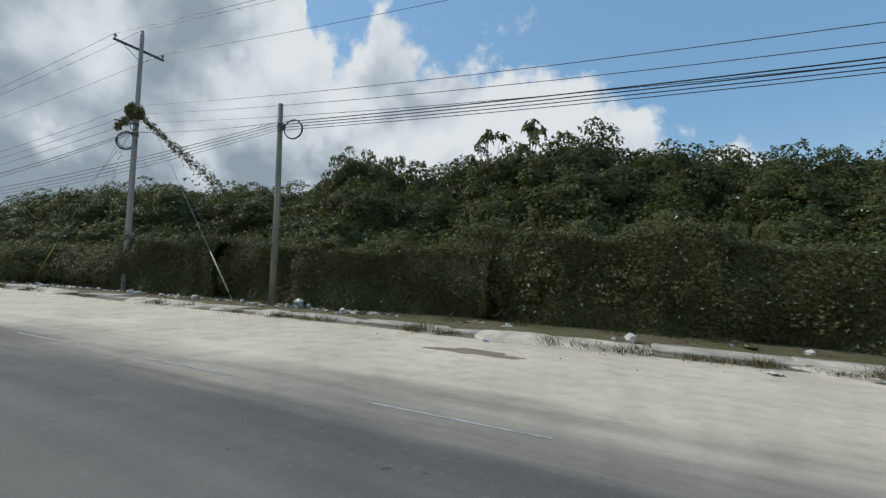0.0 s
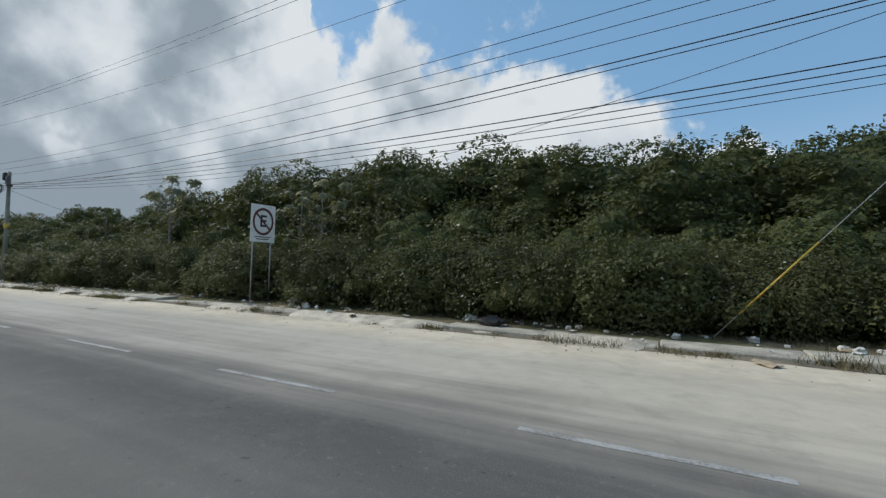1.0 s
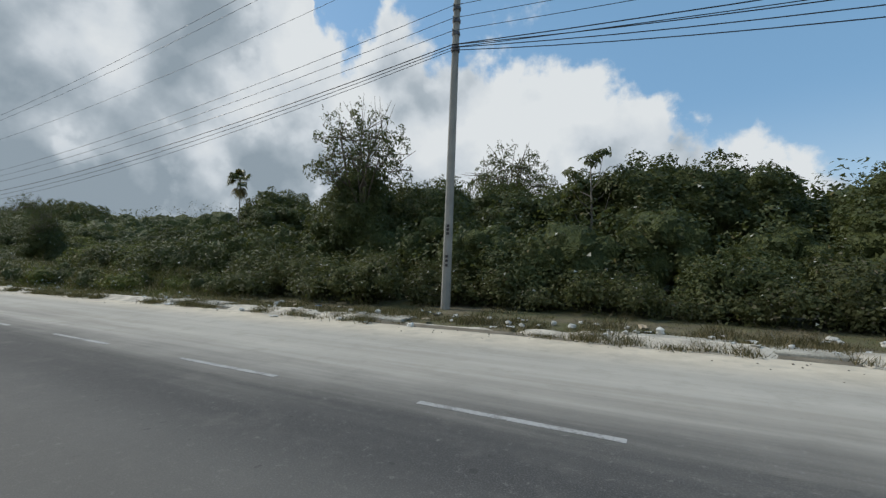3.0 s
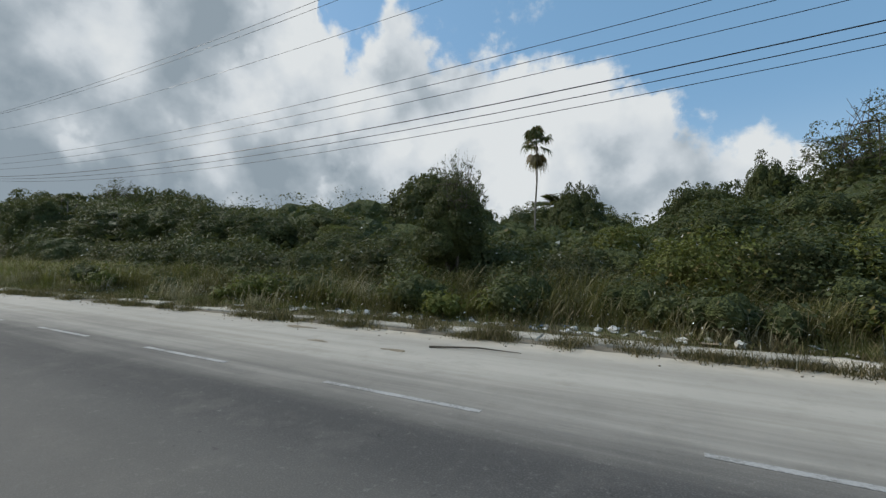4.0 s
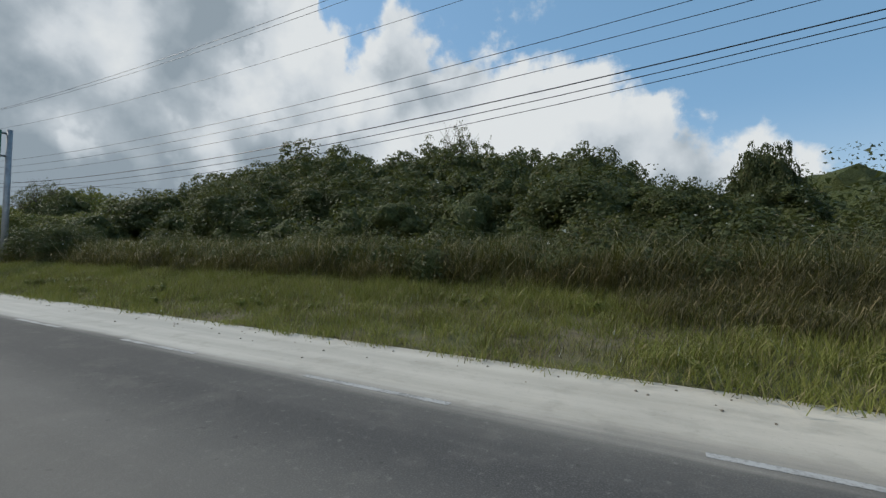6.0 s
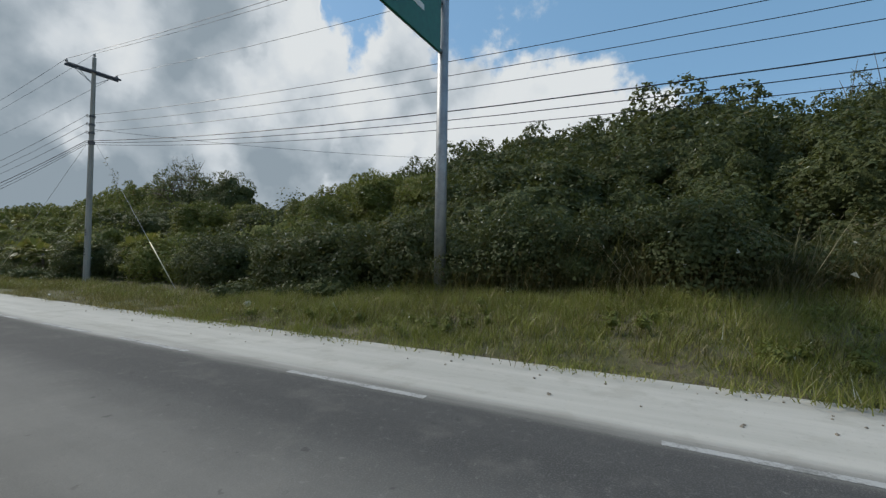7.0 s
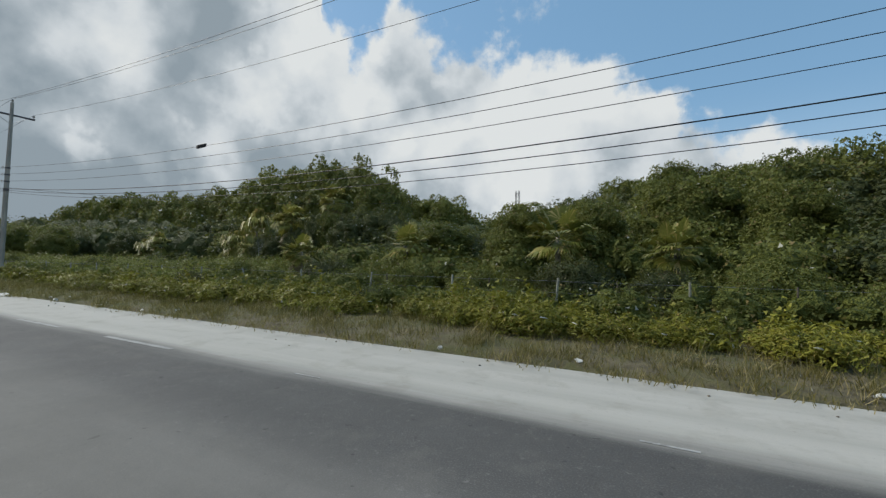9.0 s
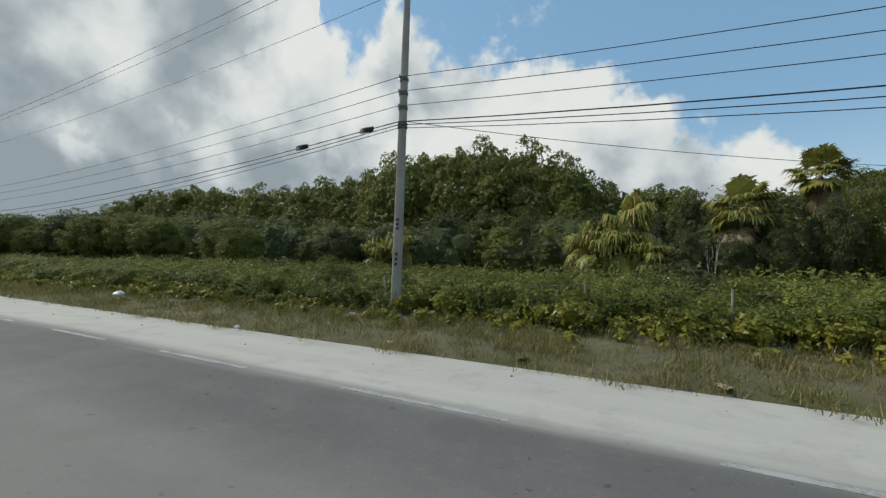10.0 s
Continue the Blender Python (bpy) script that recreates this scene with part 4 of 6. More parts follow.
# the hedge along the first stretch, broken up by bushes
for i in range(24):
    s = -58 + i * 6.0
    if s > 22:
        low = 0.8 if s > 58 else 1.0
        for k in range(3):
            put(BUSHES[k % 2], s - 2 + 2 * k + rng.normal(0, 0.4), (13.9 if 90 < s < 107 else 12.9) + rng.normal(0, 0.4), rng.uniform(0.75, 1.05), rng.uniform(0.85, 1.05) * low)
        continue
    tall = 0.92 if -6 < s < 2 else rng.uniform(0.85, 1.12)
    put(HEDGES[i % 3], s, 12.55 + rng.normal(0, 0.2), 1.08, tall, 0.05, rng.normal(0, 4))
# height of the wood's edge along the drive, as it stands 20 m from the road
EDGE_S = [-60, -10, -5, -3.5, -2, 0, 2, 6.5, 11, 14.8, 19, 22, 24, 28, 32, 34, 37, 40, 42.5, 45, 48, 50, 51, 53.5, 57, 60, 62, 64, 66, 68, 71.5, 74, 76, 79, 82, 83.5, 86, 91, 98, 104, 113, 122, 127, 130, 135, 141, 147, 149, 153, 158]
EDGE_Z = [6.2, 5.9, 6.0, 6.0, 6.8, 7.0, 6.8, 6.6, 6.6, 6.6, 6.4, 6.4, 7.0, 7.1, 6.9, 6.9, 7.4, 8.1, 8.3, 8.0, 8.2, 7.8, 7.5, 7.5, 7.3, 6.8, 6.6, 6.4, 5.8, 5.3, 5.4, 6.0, 5.9, 5.3, 4.9, 4.7, 5.6, 5.8, 6.2, 5.9, 6.7, 5.8, 4.4, 3.5, 3.1, 3.1, 3.3, 3.9, 5.2, 5.5]
EDGE_S2 = [162, 170, 175, 178, 182, 184.6, 188.6, 192, 194, 196, 201, 207, 213, 222, 234, 238, 240, 242, 246, 249, 251.5, 254, 258, 263, 268, 274, 280, 284, 287, 289, 292, 295, 298, 301, 304, 308, 310.5, 312, 314, 317, 330, 345, 370, 420, 640]
EDGE_Z2 = [5.8, 6.4, 6.2, 6.2, 6.0, 5.0, 4.6, 4.8, 5.7, 6.2, 6.4, 6.6, 6.8, 6.6, 6.7, 6.8, 6.3, 5.7, 5.7, 5.3, 5.7, 6.0, 6.0, 6.2, 6.0, 5.7, 5.0, 4.6, 4.3, 4.0, 3.6, 3.4, 3.7, 4.3, 4.8, 4.6, 3.0, 2.6, 3.0, 4.2, 4.2, 4.6, 6.0, 6.6, 7.0]


def wood_edge(s):
    return float(np.interp(s, EDGE_S + EDGE_S2, EDGE_Z + EDGE_Z2))


def in_line(s, y):
    """Height at depth y that reaches the same line of sight as the wood's edge."""
    return 1.5 + (wood_edge(s) - 1.5) * y / 20.5


def light_share(s):
    """How many of the plants take the light green, partly sunlight put into colour, along the drive."""
    return float(np.interp(s, [232, 240, 254, 258, 265, 269, 295, 300, 328, 334], [0.0, 0.6, 0.6, 0.15, 0.15, 0.68, 0.68, 0.15, 0.15, 0.5]))


# the wood: one row of trees at its edge, lower ones before it, more trees behind
s = -60.0
while s < 420:
    y = 20.8 + rng.normal(0, 1.6)
    h = in_line(s + rng.normal(0, 0.4), y) * (rng.uniform(0.87, 1.03) if s < 328 else rng.uniform(0.7, 1.12))
    sunny = rng.random() < light_share(s)
    src = TREES[3] if sunny else TREES[int(rng.integers(3))]
    wide = rng.uniform(0.85, 1.2)
    if not 301 < s < 330:       # an open field of low growth, the wood standing farther back
        put(src, s, y, h / 8.0 * wide, 1 / wide)
    s += 2.9 + rng.random() * 1.4


def mounds(name, label, places, per, size, leaf, kind_word, boughs=14, solid_share=0.62, fine=2, slim=0.75, loose=1.0):
    """Undergrowth and far woods that nobody could count: mounds of leaves joined into one mesh. places: s, y, height, width."""
    r = np.random.default_rng(len(name) + len(places))
    out, inner = [], []
    for s_, y_, h_, w_ in places:
        c, big, cc, rr = billows(r, w_, 0.0, h_ * 0.93, boughs, 4)
        at = np.array((-s_, y_, bank(s_, y_) if y_ > 0 else 0.05))
        out.append(clump_leaves(cc, rr, int(per), size, 0.9, slim, r=r, loose=loose) + at)
        inner.append(cores(c, big * solid_share, 0.9, r, fine) + at)
    return solid(name, quads(name, np.concatenate(out), np.concatenate(inner), (leaf, INNER.get(leaf, leaf))), leaf, label, kind_word, kind="stuff")


skirt = []
s = -14.0
while s < 114:
    if 17 < s < 24.5 or 92 < s < 105.5:       # trodden ground before a pole
        skirt.append((s, 13.1 + rng.normal(0, 0.1), rng.uniform(0.6, 1.5), rng.uniform(1.2, 1.7)))
    elif s < 20:
        skirt.append((s, 12.6 + rng.normal(0, 0.12), rng.uniform(1.1, 3.0), rng.uniform(1.2, 1.8)))
    else:
        skirt.append((s, 12.1 + rng.normal(0, 0.25), rng.uniform(0.6, 2.2), rng.uniform(1.5, 2.8)))
    s += 1.1 + rng.random() * 0.5
mounds("vine_tangle", "dark vines tumbling to the ground before the thicket", skirt, 1500, 0.075, LEAF_VINE, "vines", 9, 0.42)
under, under_sunny = [], []
s = -50.0
while s < 400:
    y = 16.6 + rng.normal(0, 0.9)
    h = min(4.6, in_line(s, y) * rng.uniform(0.55, 0.82))
    if 297 < s:
        h = rng.uniform(1.1, 1.45)
    (under_sunny if rng.random() < (0.9 if 297 < s else light_share(s) * 1.1) else under).append((s, y, h, rng.uniform(3.2, 4.8)))
    s += 2.4 + rng.random() * 1.0
mounds("undergrowth", "dense dark green undergrowth within the wood", under, 1900, 0.125, LEAF_WOOD, "undergrowth")
mounds("sunny_undergrowth", "dense light green undergrowth within the wood", under_sunny, 1900, 0.12, LEAF_SUNNY, "undergrowth")
s, i = -30.0, 0
while s < 370:
    y = (15.0 if s < 25 else 14.2 if s < 125 else 14.8) + rng.normal(0, 0.4)
    h = rng.uniform(1.9, 2.8) if s < 58 or 118 < s < 200 else rng.uniform(1.5, 2.3)
    if s > 278:
        h = rng.uniform(1.05, 1.45)
    pool = BACK_SUNNY if rng.random() < (0.9 if s > 297 else light_share(s) * 1.1) else BACK_BUSHES
    put(pool[int(rng.integers(2))], s, y, h / 2.4, rng.uniform(0.85, 1.05))
    s += 2.1 + rng.random() * 1.0
# lower growth before the wood on the later stretch
s = 222.0
while s < 370:
    dense = s < 275
    put(BUSHES[1] if rng.random() > (0.9 if s > 297 else light_share(s) * 1.15) else SUNNY_BUSHES[int(rng.integers(2))], s, (12.7 if 235 < s < 250.5 else 11.6 if dense else 12.2) + rng.normal(0, 0.4), rng.uniform(0.75, 1.05) if dense else rng.uniform(0.48, 0.58), rng.uniform(0.9, 1.1))
    s += 1.8 + rng.random() * 0.9
low_growth, bright_growth = [], []
for row, (y0, h0, h1) in enumerate(((11.0, 0.7, 1.2), (10.0, 0.4, 0.85), (9.2, 0.2, 0.48))):
    s = 264.0 - 3 * row if row < 2 else 279.0
    while s < 372:
        (bright_growth if row == 2 or (row == 1 and s > 280 and rng.random() < 0.4) else low_growth).append((s, y0 + rng.normal(0, 0.25), rng.uniform(h0, h1), rng.uniform(1.6, 2.4)))
        s += 1.3 + rng.random() * 0.7
field = []
for y0 in (12.2, 13.4, 14.6, 18.2, 20.0):
    s = 298.0
    while s < 352:
        (field if y0 < 15 else low_growth).append((s, y0 + rng.normal(0, 0.4), rng.uniform(1.0, 1.4), rng.uniform(2.0, 3.2)))
        s += 1.9 + rng.random() * 0.9
mounds("low_growth", "low olive-green creepers and saplings before the bushes", low_growth, 700, 0.068, LEAF_SUNNY, "undergrowth", 6)
mounds("field_growth", "waist-high fresh green creepers over an open field", field, 760, 0.066, LEAF_FRESH, "undergrowth", 6)
mounds("bright_growth", "low yellow-green creepers along the verge", bright_growth, 420, 0.085, LEAF_FERN, "undergrowth", 6)
fresh = [(q, 10.9 + rng.normal(0, 0.35), rng.uniform(0.6, 1.25), rng.uniform(1.3, 2.1)) for q in np.arange(299, 342, 0.85)]
mounds("weed_stand", "chest-high fresh green weeds before the thicket", fresh, 1000, 0.056, LEAF_FRESH, "weeds", 7)
# trees farther back fill the gaps of the edge, and the far wood
far_wood = []
s = -70.0
while s < 700:
    far_wood.append((s, 27.5 + rng.normal(0, 1.0), wood_edge(s) * rng.uniform(0.95, 1.12), rng.uniform(6, 8)))
    s += 4.6 + rng.random() * 2.2
s = 420.0
while s < 1000:
    far_wood.append((s, 16 + rng.normal(0, 2), rng.uniform(4.5, 6.5), rng.uniform(6, 8)))
    s += 5.0 + rng.random() * 2
mounds("far_wood", "dense dark green wood farther off", far_wood, 620, 0.28, LEAF_WOOD, "woodland", 14, 0.74, loose=0.2)
backing, sunny_backing = [], []
s = -60.0
while s < 420:
    y = (24.0 if s < 300 else 28.5) + rng.normal(0, 0.5)
    (backing if s < 300 or rng.random() < 0.45 else sunny_backing).append((s, y, in_line(s, y) * rng.uniform(0.84, 0.97), rng.uniform(5.0, 6.6)))
    s += 3.4
mounds("wood_backing", "dark inner trees of the wood, crown against crown", backing, 1000, 0.19, LEAF_WOOD, "woodland", 14, 0.70, 2, loose=0.3)
mounds("sunny_backing", "olive-green trees beyond the open field", sunny_backing, 1000, 0.19, LEAF_SUNNY, "woodland", 14, 0.70, 2, loose=0.3)
deep, across = [], []
for y0 in range(33, 128, 8):
    s = -120.0 + rng.uniform(0, 8)
    while s < 560:
        y = y0 + rng.normal(0, 2.6)
        deep.append((s, y, min(14.5 if not 98 < s < 165 else 1.5 + 0.115 * y, max(in_line(s, y), 1.5 + 0.105 * y) * rng.uniform(0.78, 0.95)), rng.uniform(9, 14)))
        s += 7 + rng.random() * 4
for y0 in (-23, -30, -38, -47, -57, -68):
    s = -120.0 + rng.uniform(0, 8)
    while s < 560:
        across.append((s, y0 + rng.normal(0, 2), rng.uniform(5, 7.5), rng.uniform(9, 13)))
        s += 7 + rng.random() * 4
deep = [(q[0], q[1], min(q[2], 4.0 + 0.06 * q[1]), q[3]) if 284 < q[0] < 312 else q for q in deep]
deep = [q for q in deep if q[1] < 76 or 98 < q[0] < 190]
mounds("mid_wood", "dense dark green canopy behind the wood's edge", [q for q in deep if (q[1] < 62 and 90 < q[0] < 330 or 105 < q[0] < 185)], 900, 0.26, LEAF_WOOD, "woodland", 16, 0.78, loose=0.2)
deep = [q for q in deep if not ((q[1] < 62 and 90 < q[0] < 330 or 105 < q[0] < 185))]
mounds("deep_wood", "dense dark green canopy stretching away from the road", deep, 190, 0.42, LEAF_WOOD, "woodland", 10, 0.82, 1, loose=0.0)
mounds("wood_across", "dense dark green wood across the road", across, 30, 0.75, LEAF_WOOD, "woodland", 7, 0.95, 1)

# trees that stand out: s, y, height, source, width
for s, y, h, src, wide in ((4.6, 25.0, 9.2, DOMED, 0.8), (8.5, 25.5, 8.7, TREES[1], 1.0), (12.0, 26.0, 8.4, TREES[0], 1.0), (17.8, 24.5, 9.3, DOMED, 0.6), (22.5, 27.0, 8.2, TREES[0], 1.0), (13.6, 27.5, 8.9, TREES[2], 1.0), (10.4, 27.0, 9.0, TREES[0], 0.9), (0.4, 26.0, 8.5, TREES[1], 1.0), (-2.4, 25.5, 8.2, TREES[2], 0.9),
                           (61.6, 26.0, 8.3, OPEN_TREE, 0.8), (110.2, 16.4, 9.0, OPEN_TREE, 0.7), (110.6, 16.8, 6.6, TREES[1], 0.7), (114.2, 50.0, 15.8, OPEN_TREE, 0.85), (114.8, 51.0, 12.4, TREES[0], 0.7), (121.9, 49.3, 12.0, TREES[1], 0.42), (120.2, 50.5, 11.2, TREES[0], 0.4), (126.0, 60.0, 11.2, DOMED, 0.7), (144.5, 71.0, 11.6, TREES[0], 0.9), (149.5, 72.0, 11.8, TREES[2], 0.9), (153.5, 73.0, 11.0, TREES[1], 0.9), (139.0, 73.0, 10.4, TREES[0], 0.9),
                           (136.5, 36.0, 7.6, DOMED, 0.5), (161.8, 57.4, 14.7, DOMED, 0.85), (188.7, 22.0, 6.1, DOMED, 0.36), (136.9, 14.0, 4.2, TREES[1], 0.8), (136.5, 13.8, 5.2, OPEN_TREE, 0.5),
                           (170.0, 18.5, 5.5, TREES[2], 1.0), (210.9, 37.1, 14.0, OPEN_TREE, 0.7), (181.0, 16.5, 6.7, TREES[1], 0.75), (178.6, 16.5, 6.6, TREES[0], 0.7), (264.4, 25.0, 10.6, OPEN_TREE, 0.85), (262.0, 24.0, 8.2, TREES[1], 0.7),
                           (214, 33, 10.7, DOMED, 0.95), (222, 32, 11.6, DOMED, 0.9), (215, 25, 8.7, TREES[0], 0.9), (221, 25, 8.8, TREES[2], 0.9), (227.5, 25.5, 8.8, TREES[1], 0.9), (205, 32, 9.9, DOMED, 0.9), (198, 31, 8.9, DOMED, 0.8), (229, 34, 11.8, DOMED, 0.85), (-4.6, 24.0, 7.5, TREES[0], 0.9), (-7.6, 24.0, 7.3, TREES[2], 0.9),
                           (235, 31, 10.3, DOMED, 0.9), (241.5, 31, 9.2, DOMED, 0.7), (245.5, 31, 8.7, DOMED_SUNNY, 0.7), (249.5, 31, 8.0, DOMED_SUNNY, 0.7), (258.6, 25.0, 8.9, TREES[0], 0.8), (333, 56, 18.2, DOMED_FAR, 0.7), (345, 57, 18.4, DOMED_FAR, 0.7), (356, 58, 16.2, DOMED_FAR, 0.7),
                           (322, 54, 13.6, DOMED_FAR, 0.7), (339, 58, 18.3, DOMED_FAR, 0.7), (327.5, 56, 16.4, DOMED_FAR, 0.7), (312, 55, 10.8, DOMED_FAR, 0.8), (365, 57, 15.6, DOMED_FAR, 0.75), (378, 57, 14.8, DOMED_FAR, 0.8), (391, 57, 15.8, DOMED_FAR, 0.75), (405, 58, 17.4, DOMED_FAR, 0.7), (420, 58, 17.2, DOMED_FAR, 0.7), (433, 58, 14.2, DOMED_FAR, 0.8), (446, 58, 12.0, DOMED_FAR, 0.9), (275, 25, 6.6, DOMED_SUNNY, 0.8),
                           (208, 46, 12.8, DOMED, 0.8), (216, 47, 13.9, DOMED, 0.8), (226, 47, 14.4, DOMED, 0.8), (237, 50, 15.0, DOMED, 0.7), (315.0, 28.5, 4.9, TREES[1], 0.9), (312.0, 29.0, 5.0, TREES[0], 0.8), (309.4, 28.5, 5.9, TREES[1], 0.6), (307.6, 28.8, 5.8, TREES[2], 0.6), (305.6, 29.0, 5.9, TREES[0], 0.8), (302.6, 28.5, 5.6, TREES[2], 0.9), (303.2, 23.6, 4.7, TREES[3], 0.6), (304.4, 23.2, 4.5, TREES[2], 0.5), (306.2, 22.8, 3.6, TREES[0], 0.6), (308.0, 22.3, 2.9, TREES[1], 0.7), (309.8, 22.8, 3.2, TREES[2], 0.6), (318.5, 29.0, 4.9, TREES[2], 0.9), (322.0, 29.0, 5.2, TREES[0], 0.9), (326.0, 29.0, 5.4, TREES[1], 0.9), (299.6, 24.0, 4.6, TREES[0], 0.8)):
    put(src, s, y, h / 8.0 * wide, 1 / wide)

# a rise crowned with trees behind the last stretch
for i in range(11):
    s = 264.0 + 4.1 * i + rng.normal(0, 0.7)
    h = float(np.interp(s, [264, 275, 281, 286, 290, 295, 302, 306], [17.6, 17.0, 16.6, 15.6, 13.8, 13.0, 12.2, 10.8]))
    for y, k in ((75.0, 1.0), (67.0, 0.8)):
        put(TREES[(2 * i + int(y)) % 4], s + (0 if y > 70 else 2.0), y + rng.normal(0, 1.5), h * k * rng.uniform(0.93, 1.02) / 8.0 * 0.85, 1 / 0.85)

PUMPWOOD = pumpwood(61, 6.2, 2.6, LEAF_PALE, "slender pumpwood tree with large pale fingered leaves")
PUMPWOOD.location = (-54.6, 13.7, 0.1)
PUMPWOOD_DARK = pumpwood(62, 6.2, 2.2, LEAF_WOOD, "slender pumpwood tree with dark fingered leaves rising over the wood")
PUMPWOOD_DARK.location = (-5.5, 20.6, 0.1)
PUMPWOOD_DARK.scale = (1.0, 1.0, 1.5)
put(PUMPWOOD, 44.4, 14.2, 0.85), put(PUMPWOOD, 46.0, 14.6, 0.8), put(PUMPWOOD, 169.0, 17.6, 0.95, 0.88), put(PUMPWOOD, 171.2, 17.8, 1.0, 0.86), put(PUMPWOOD, 167.6, 18.0, 0.9, 0.88)
for s, y, k, tall in ((8.1, 21.7, 1.0, 1.0), (73.5, 19.5, 0.8, 0.8), (182.0, 19.0, 1.3, 0.62), (183.4, 19.6, 1.25, 0.60), (179.6, 18.6, 1.2, 0.66), (62.5, 19.0, 0.9, 0.76), (100.2, 20.0, 1.0, 0.7)):
    put(PUMPWOOD_DARK, s, y, k, tall)
PALM_TALL = fan_palm(51, 10.2, 1.55, 27, LEAF_PALM_DARK, "tall slender fan palm with a ragged drooping crown", 0.25, 0.6, 0.75)
PALM_TALL.location = (-138.5, 30.8, 0.2)
put(TREES[3], 148.8, 21.3, 0.45), put(SUNNY_BUSHES[0], 129.0, 13.6, 0.95), put(BUSHES[1], 127.4, 13.9, 0.9), put(SUNNY_BUSHES[0], 125.2, 14.4, 0.9), put(TREES[3], 131.5, 19.0, 0.36)
PALM_MID = fan_palm(54, 4.9, 0.85, 44, LEAF_PALM, "slender fan palm rising over the bushes", 0.25, 0.25)
PALM_MID.location = (-300.9, 23.5, 0.1)
PALM_MID.scale = (0.9, 0.9, 0.68)
PALM_HIGH = fan_palm(55, 5.9, 1.5, 44, LEAF_PALM, "tall fan palm standing clear above the low growth", 0.1, 0.3)
PALM_HIGH.location = (-304.5, 25.0, 0.2)
PALM_WIDE = fan_palm(56, 4.3, 1.8, 40, LEAF_PALM, "broad fan palm with straw-coloured dead fans below its crown", 0.25, 0.35)
PALM_WIDE.location = (-307.6, 23.7, 0.2)
PALM_BUSHY = fan_palm(57, 2.5, 1.6, 38, LEAF_PALM, "stout fan palm in a cluster beyond the low growth", 0.15, 0.6)
PALM_BUSHY.location = (-312.9, 23.4, 0.2)
for s, y, k, tall in ((312.3, 24.2, 1.1, 1.3), (311.4, 23.0, 0.9, 0.9), (313.9, 23.2, 0.95, 1.0), (314.6, 24.4, 0.9, 1.15), (326.4, 24.0, 1.0, 1.0), (328.2, 23.6, 0.9, 0.9), (302.0, 22.5, 0.85, 0.8)):
    put(PALM_BUSHY, s, y, k, tall)


def bare_sapling(seed, height):
    """Leafless grey shoots from one root, forked near their tips."""
    r = np.random.default_rng(seed)
    sapling = thing("bare_sapling", "leafless grey sapling with thin forked shoots", "sapling")
    for _ in range(7):
        a, lean = r.random() * 2 * math.pi, r.uniform(0.05, 0.22)
        h = height * r.uniform(0.65, 1.0)
        d = Vector((math.cos(a) * lean, math.sin(a) * lean, 1.0))
        pts = [d * (h * f) + Vector((r.normal(0, 0.03), r.normal(0, 0.03), 0)) * (h * f) for f in (0.0, 0.3, 0.6, 0.85, 1.0)]
        g = Geo()
        g.tube(pts, [0.022, 0.018, 0.013, 0.009, 0.005], 5)
        for f in np.linspace(0.55, 0.95, 7):
            root = d * (h * f) + (pts[2] - d * (h * 0.6)) * (f / 0.6)
            b = r.random() * 2 * math.pi
            out = Vector((math.cos(b) * 0.6, math.sin(b) * 0.6, 0.9)) * r.uniform(0.2, 0.5)
            g.tube([root, root + out * 0.6, root + out + Vector((0, 0, 0.05))], [0.007, 0.005, 0.003], 4)
        part("shoot", g.mesh("shoot"), STONE, sapling)
    return sapling


SAPLING = bare_sapling(71, 5.4)
SAPLING.location = (-311.6, 25.4, 0.2)
put(SAPLING, 312.6, 26.0, 0.9), put(SAPLING, 308.9, 21.8, 0.55)
PALM_LOW = fan_palm(52, 1.75, 1.05, 26, LEAF_PALM, "low fan palm among bushes", 0.12, 0.22)
PALM_LOW.location = (-296.2, 14.0, 0.1)
for s, y, k in ((291.0, 14.8, 1.0), (284.5, 14.0, 1.1), (281.2, 13.6, 0.9), (272.0, 13.8, 0.9), (264.0, 12.8, 0.8), (260.5, 13.0, 0.85), (252.0, 12.6, 0.9), (250.2, 11.9, 0.8), (248.2, 11.7, 0.85), (246.8, 11.9, 0.9), (254.6, 11.6, 0.7), (256.3, 11.7, 0.8), (258.0, 11.8, 0.75), (262.4, 11.6, 0.75), (266.4, 11.9, 0.7), (269.0, 12.0, 0.8)):
    put(PALM_LOW, s, y + (0.7 if 244 < s < 249 else -0.9 if 249 < s < 273 else 0), k * 1.15, 1.0)
FEATHER = feather_palm(53, 4.7, 1.9, 26, "feather-leaved palm rising above the thicket")
FEATHER.location = (-163.0, 33.0, 0.2)
put(FEATHER, 147.7, 77.5, 2.5), put(FEATHER, 142.8, 77.9, 2.2), put(FEATHER, 144.6, 74.0, 1.85), put(FEATHER, 158, 34, 1.05)


def scatter(n, s_lo, s_hi, y_of, r=rng):
    s_ = r.uniform(s_lo, s_hi, n)
    y_ = np.array([y_of(q) for q in s_])
    return np.stack([-s_, y_, np.array([bank(a, b) - 0.02 for a, b in zip(s_, y_)])], 1)


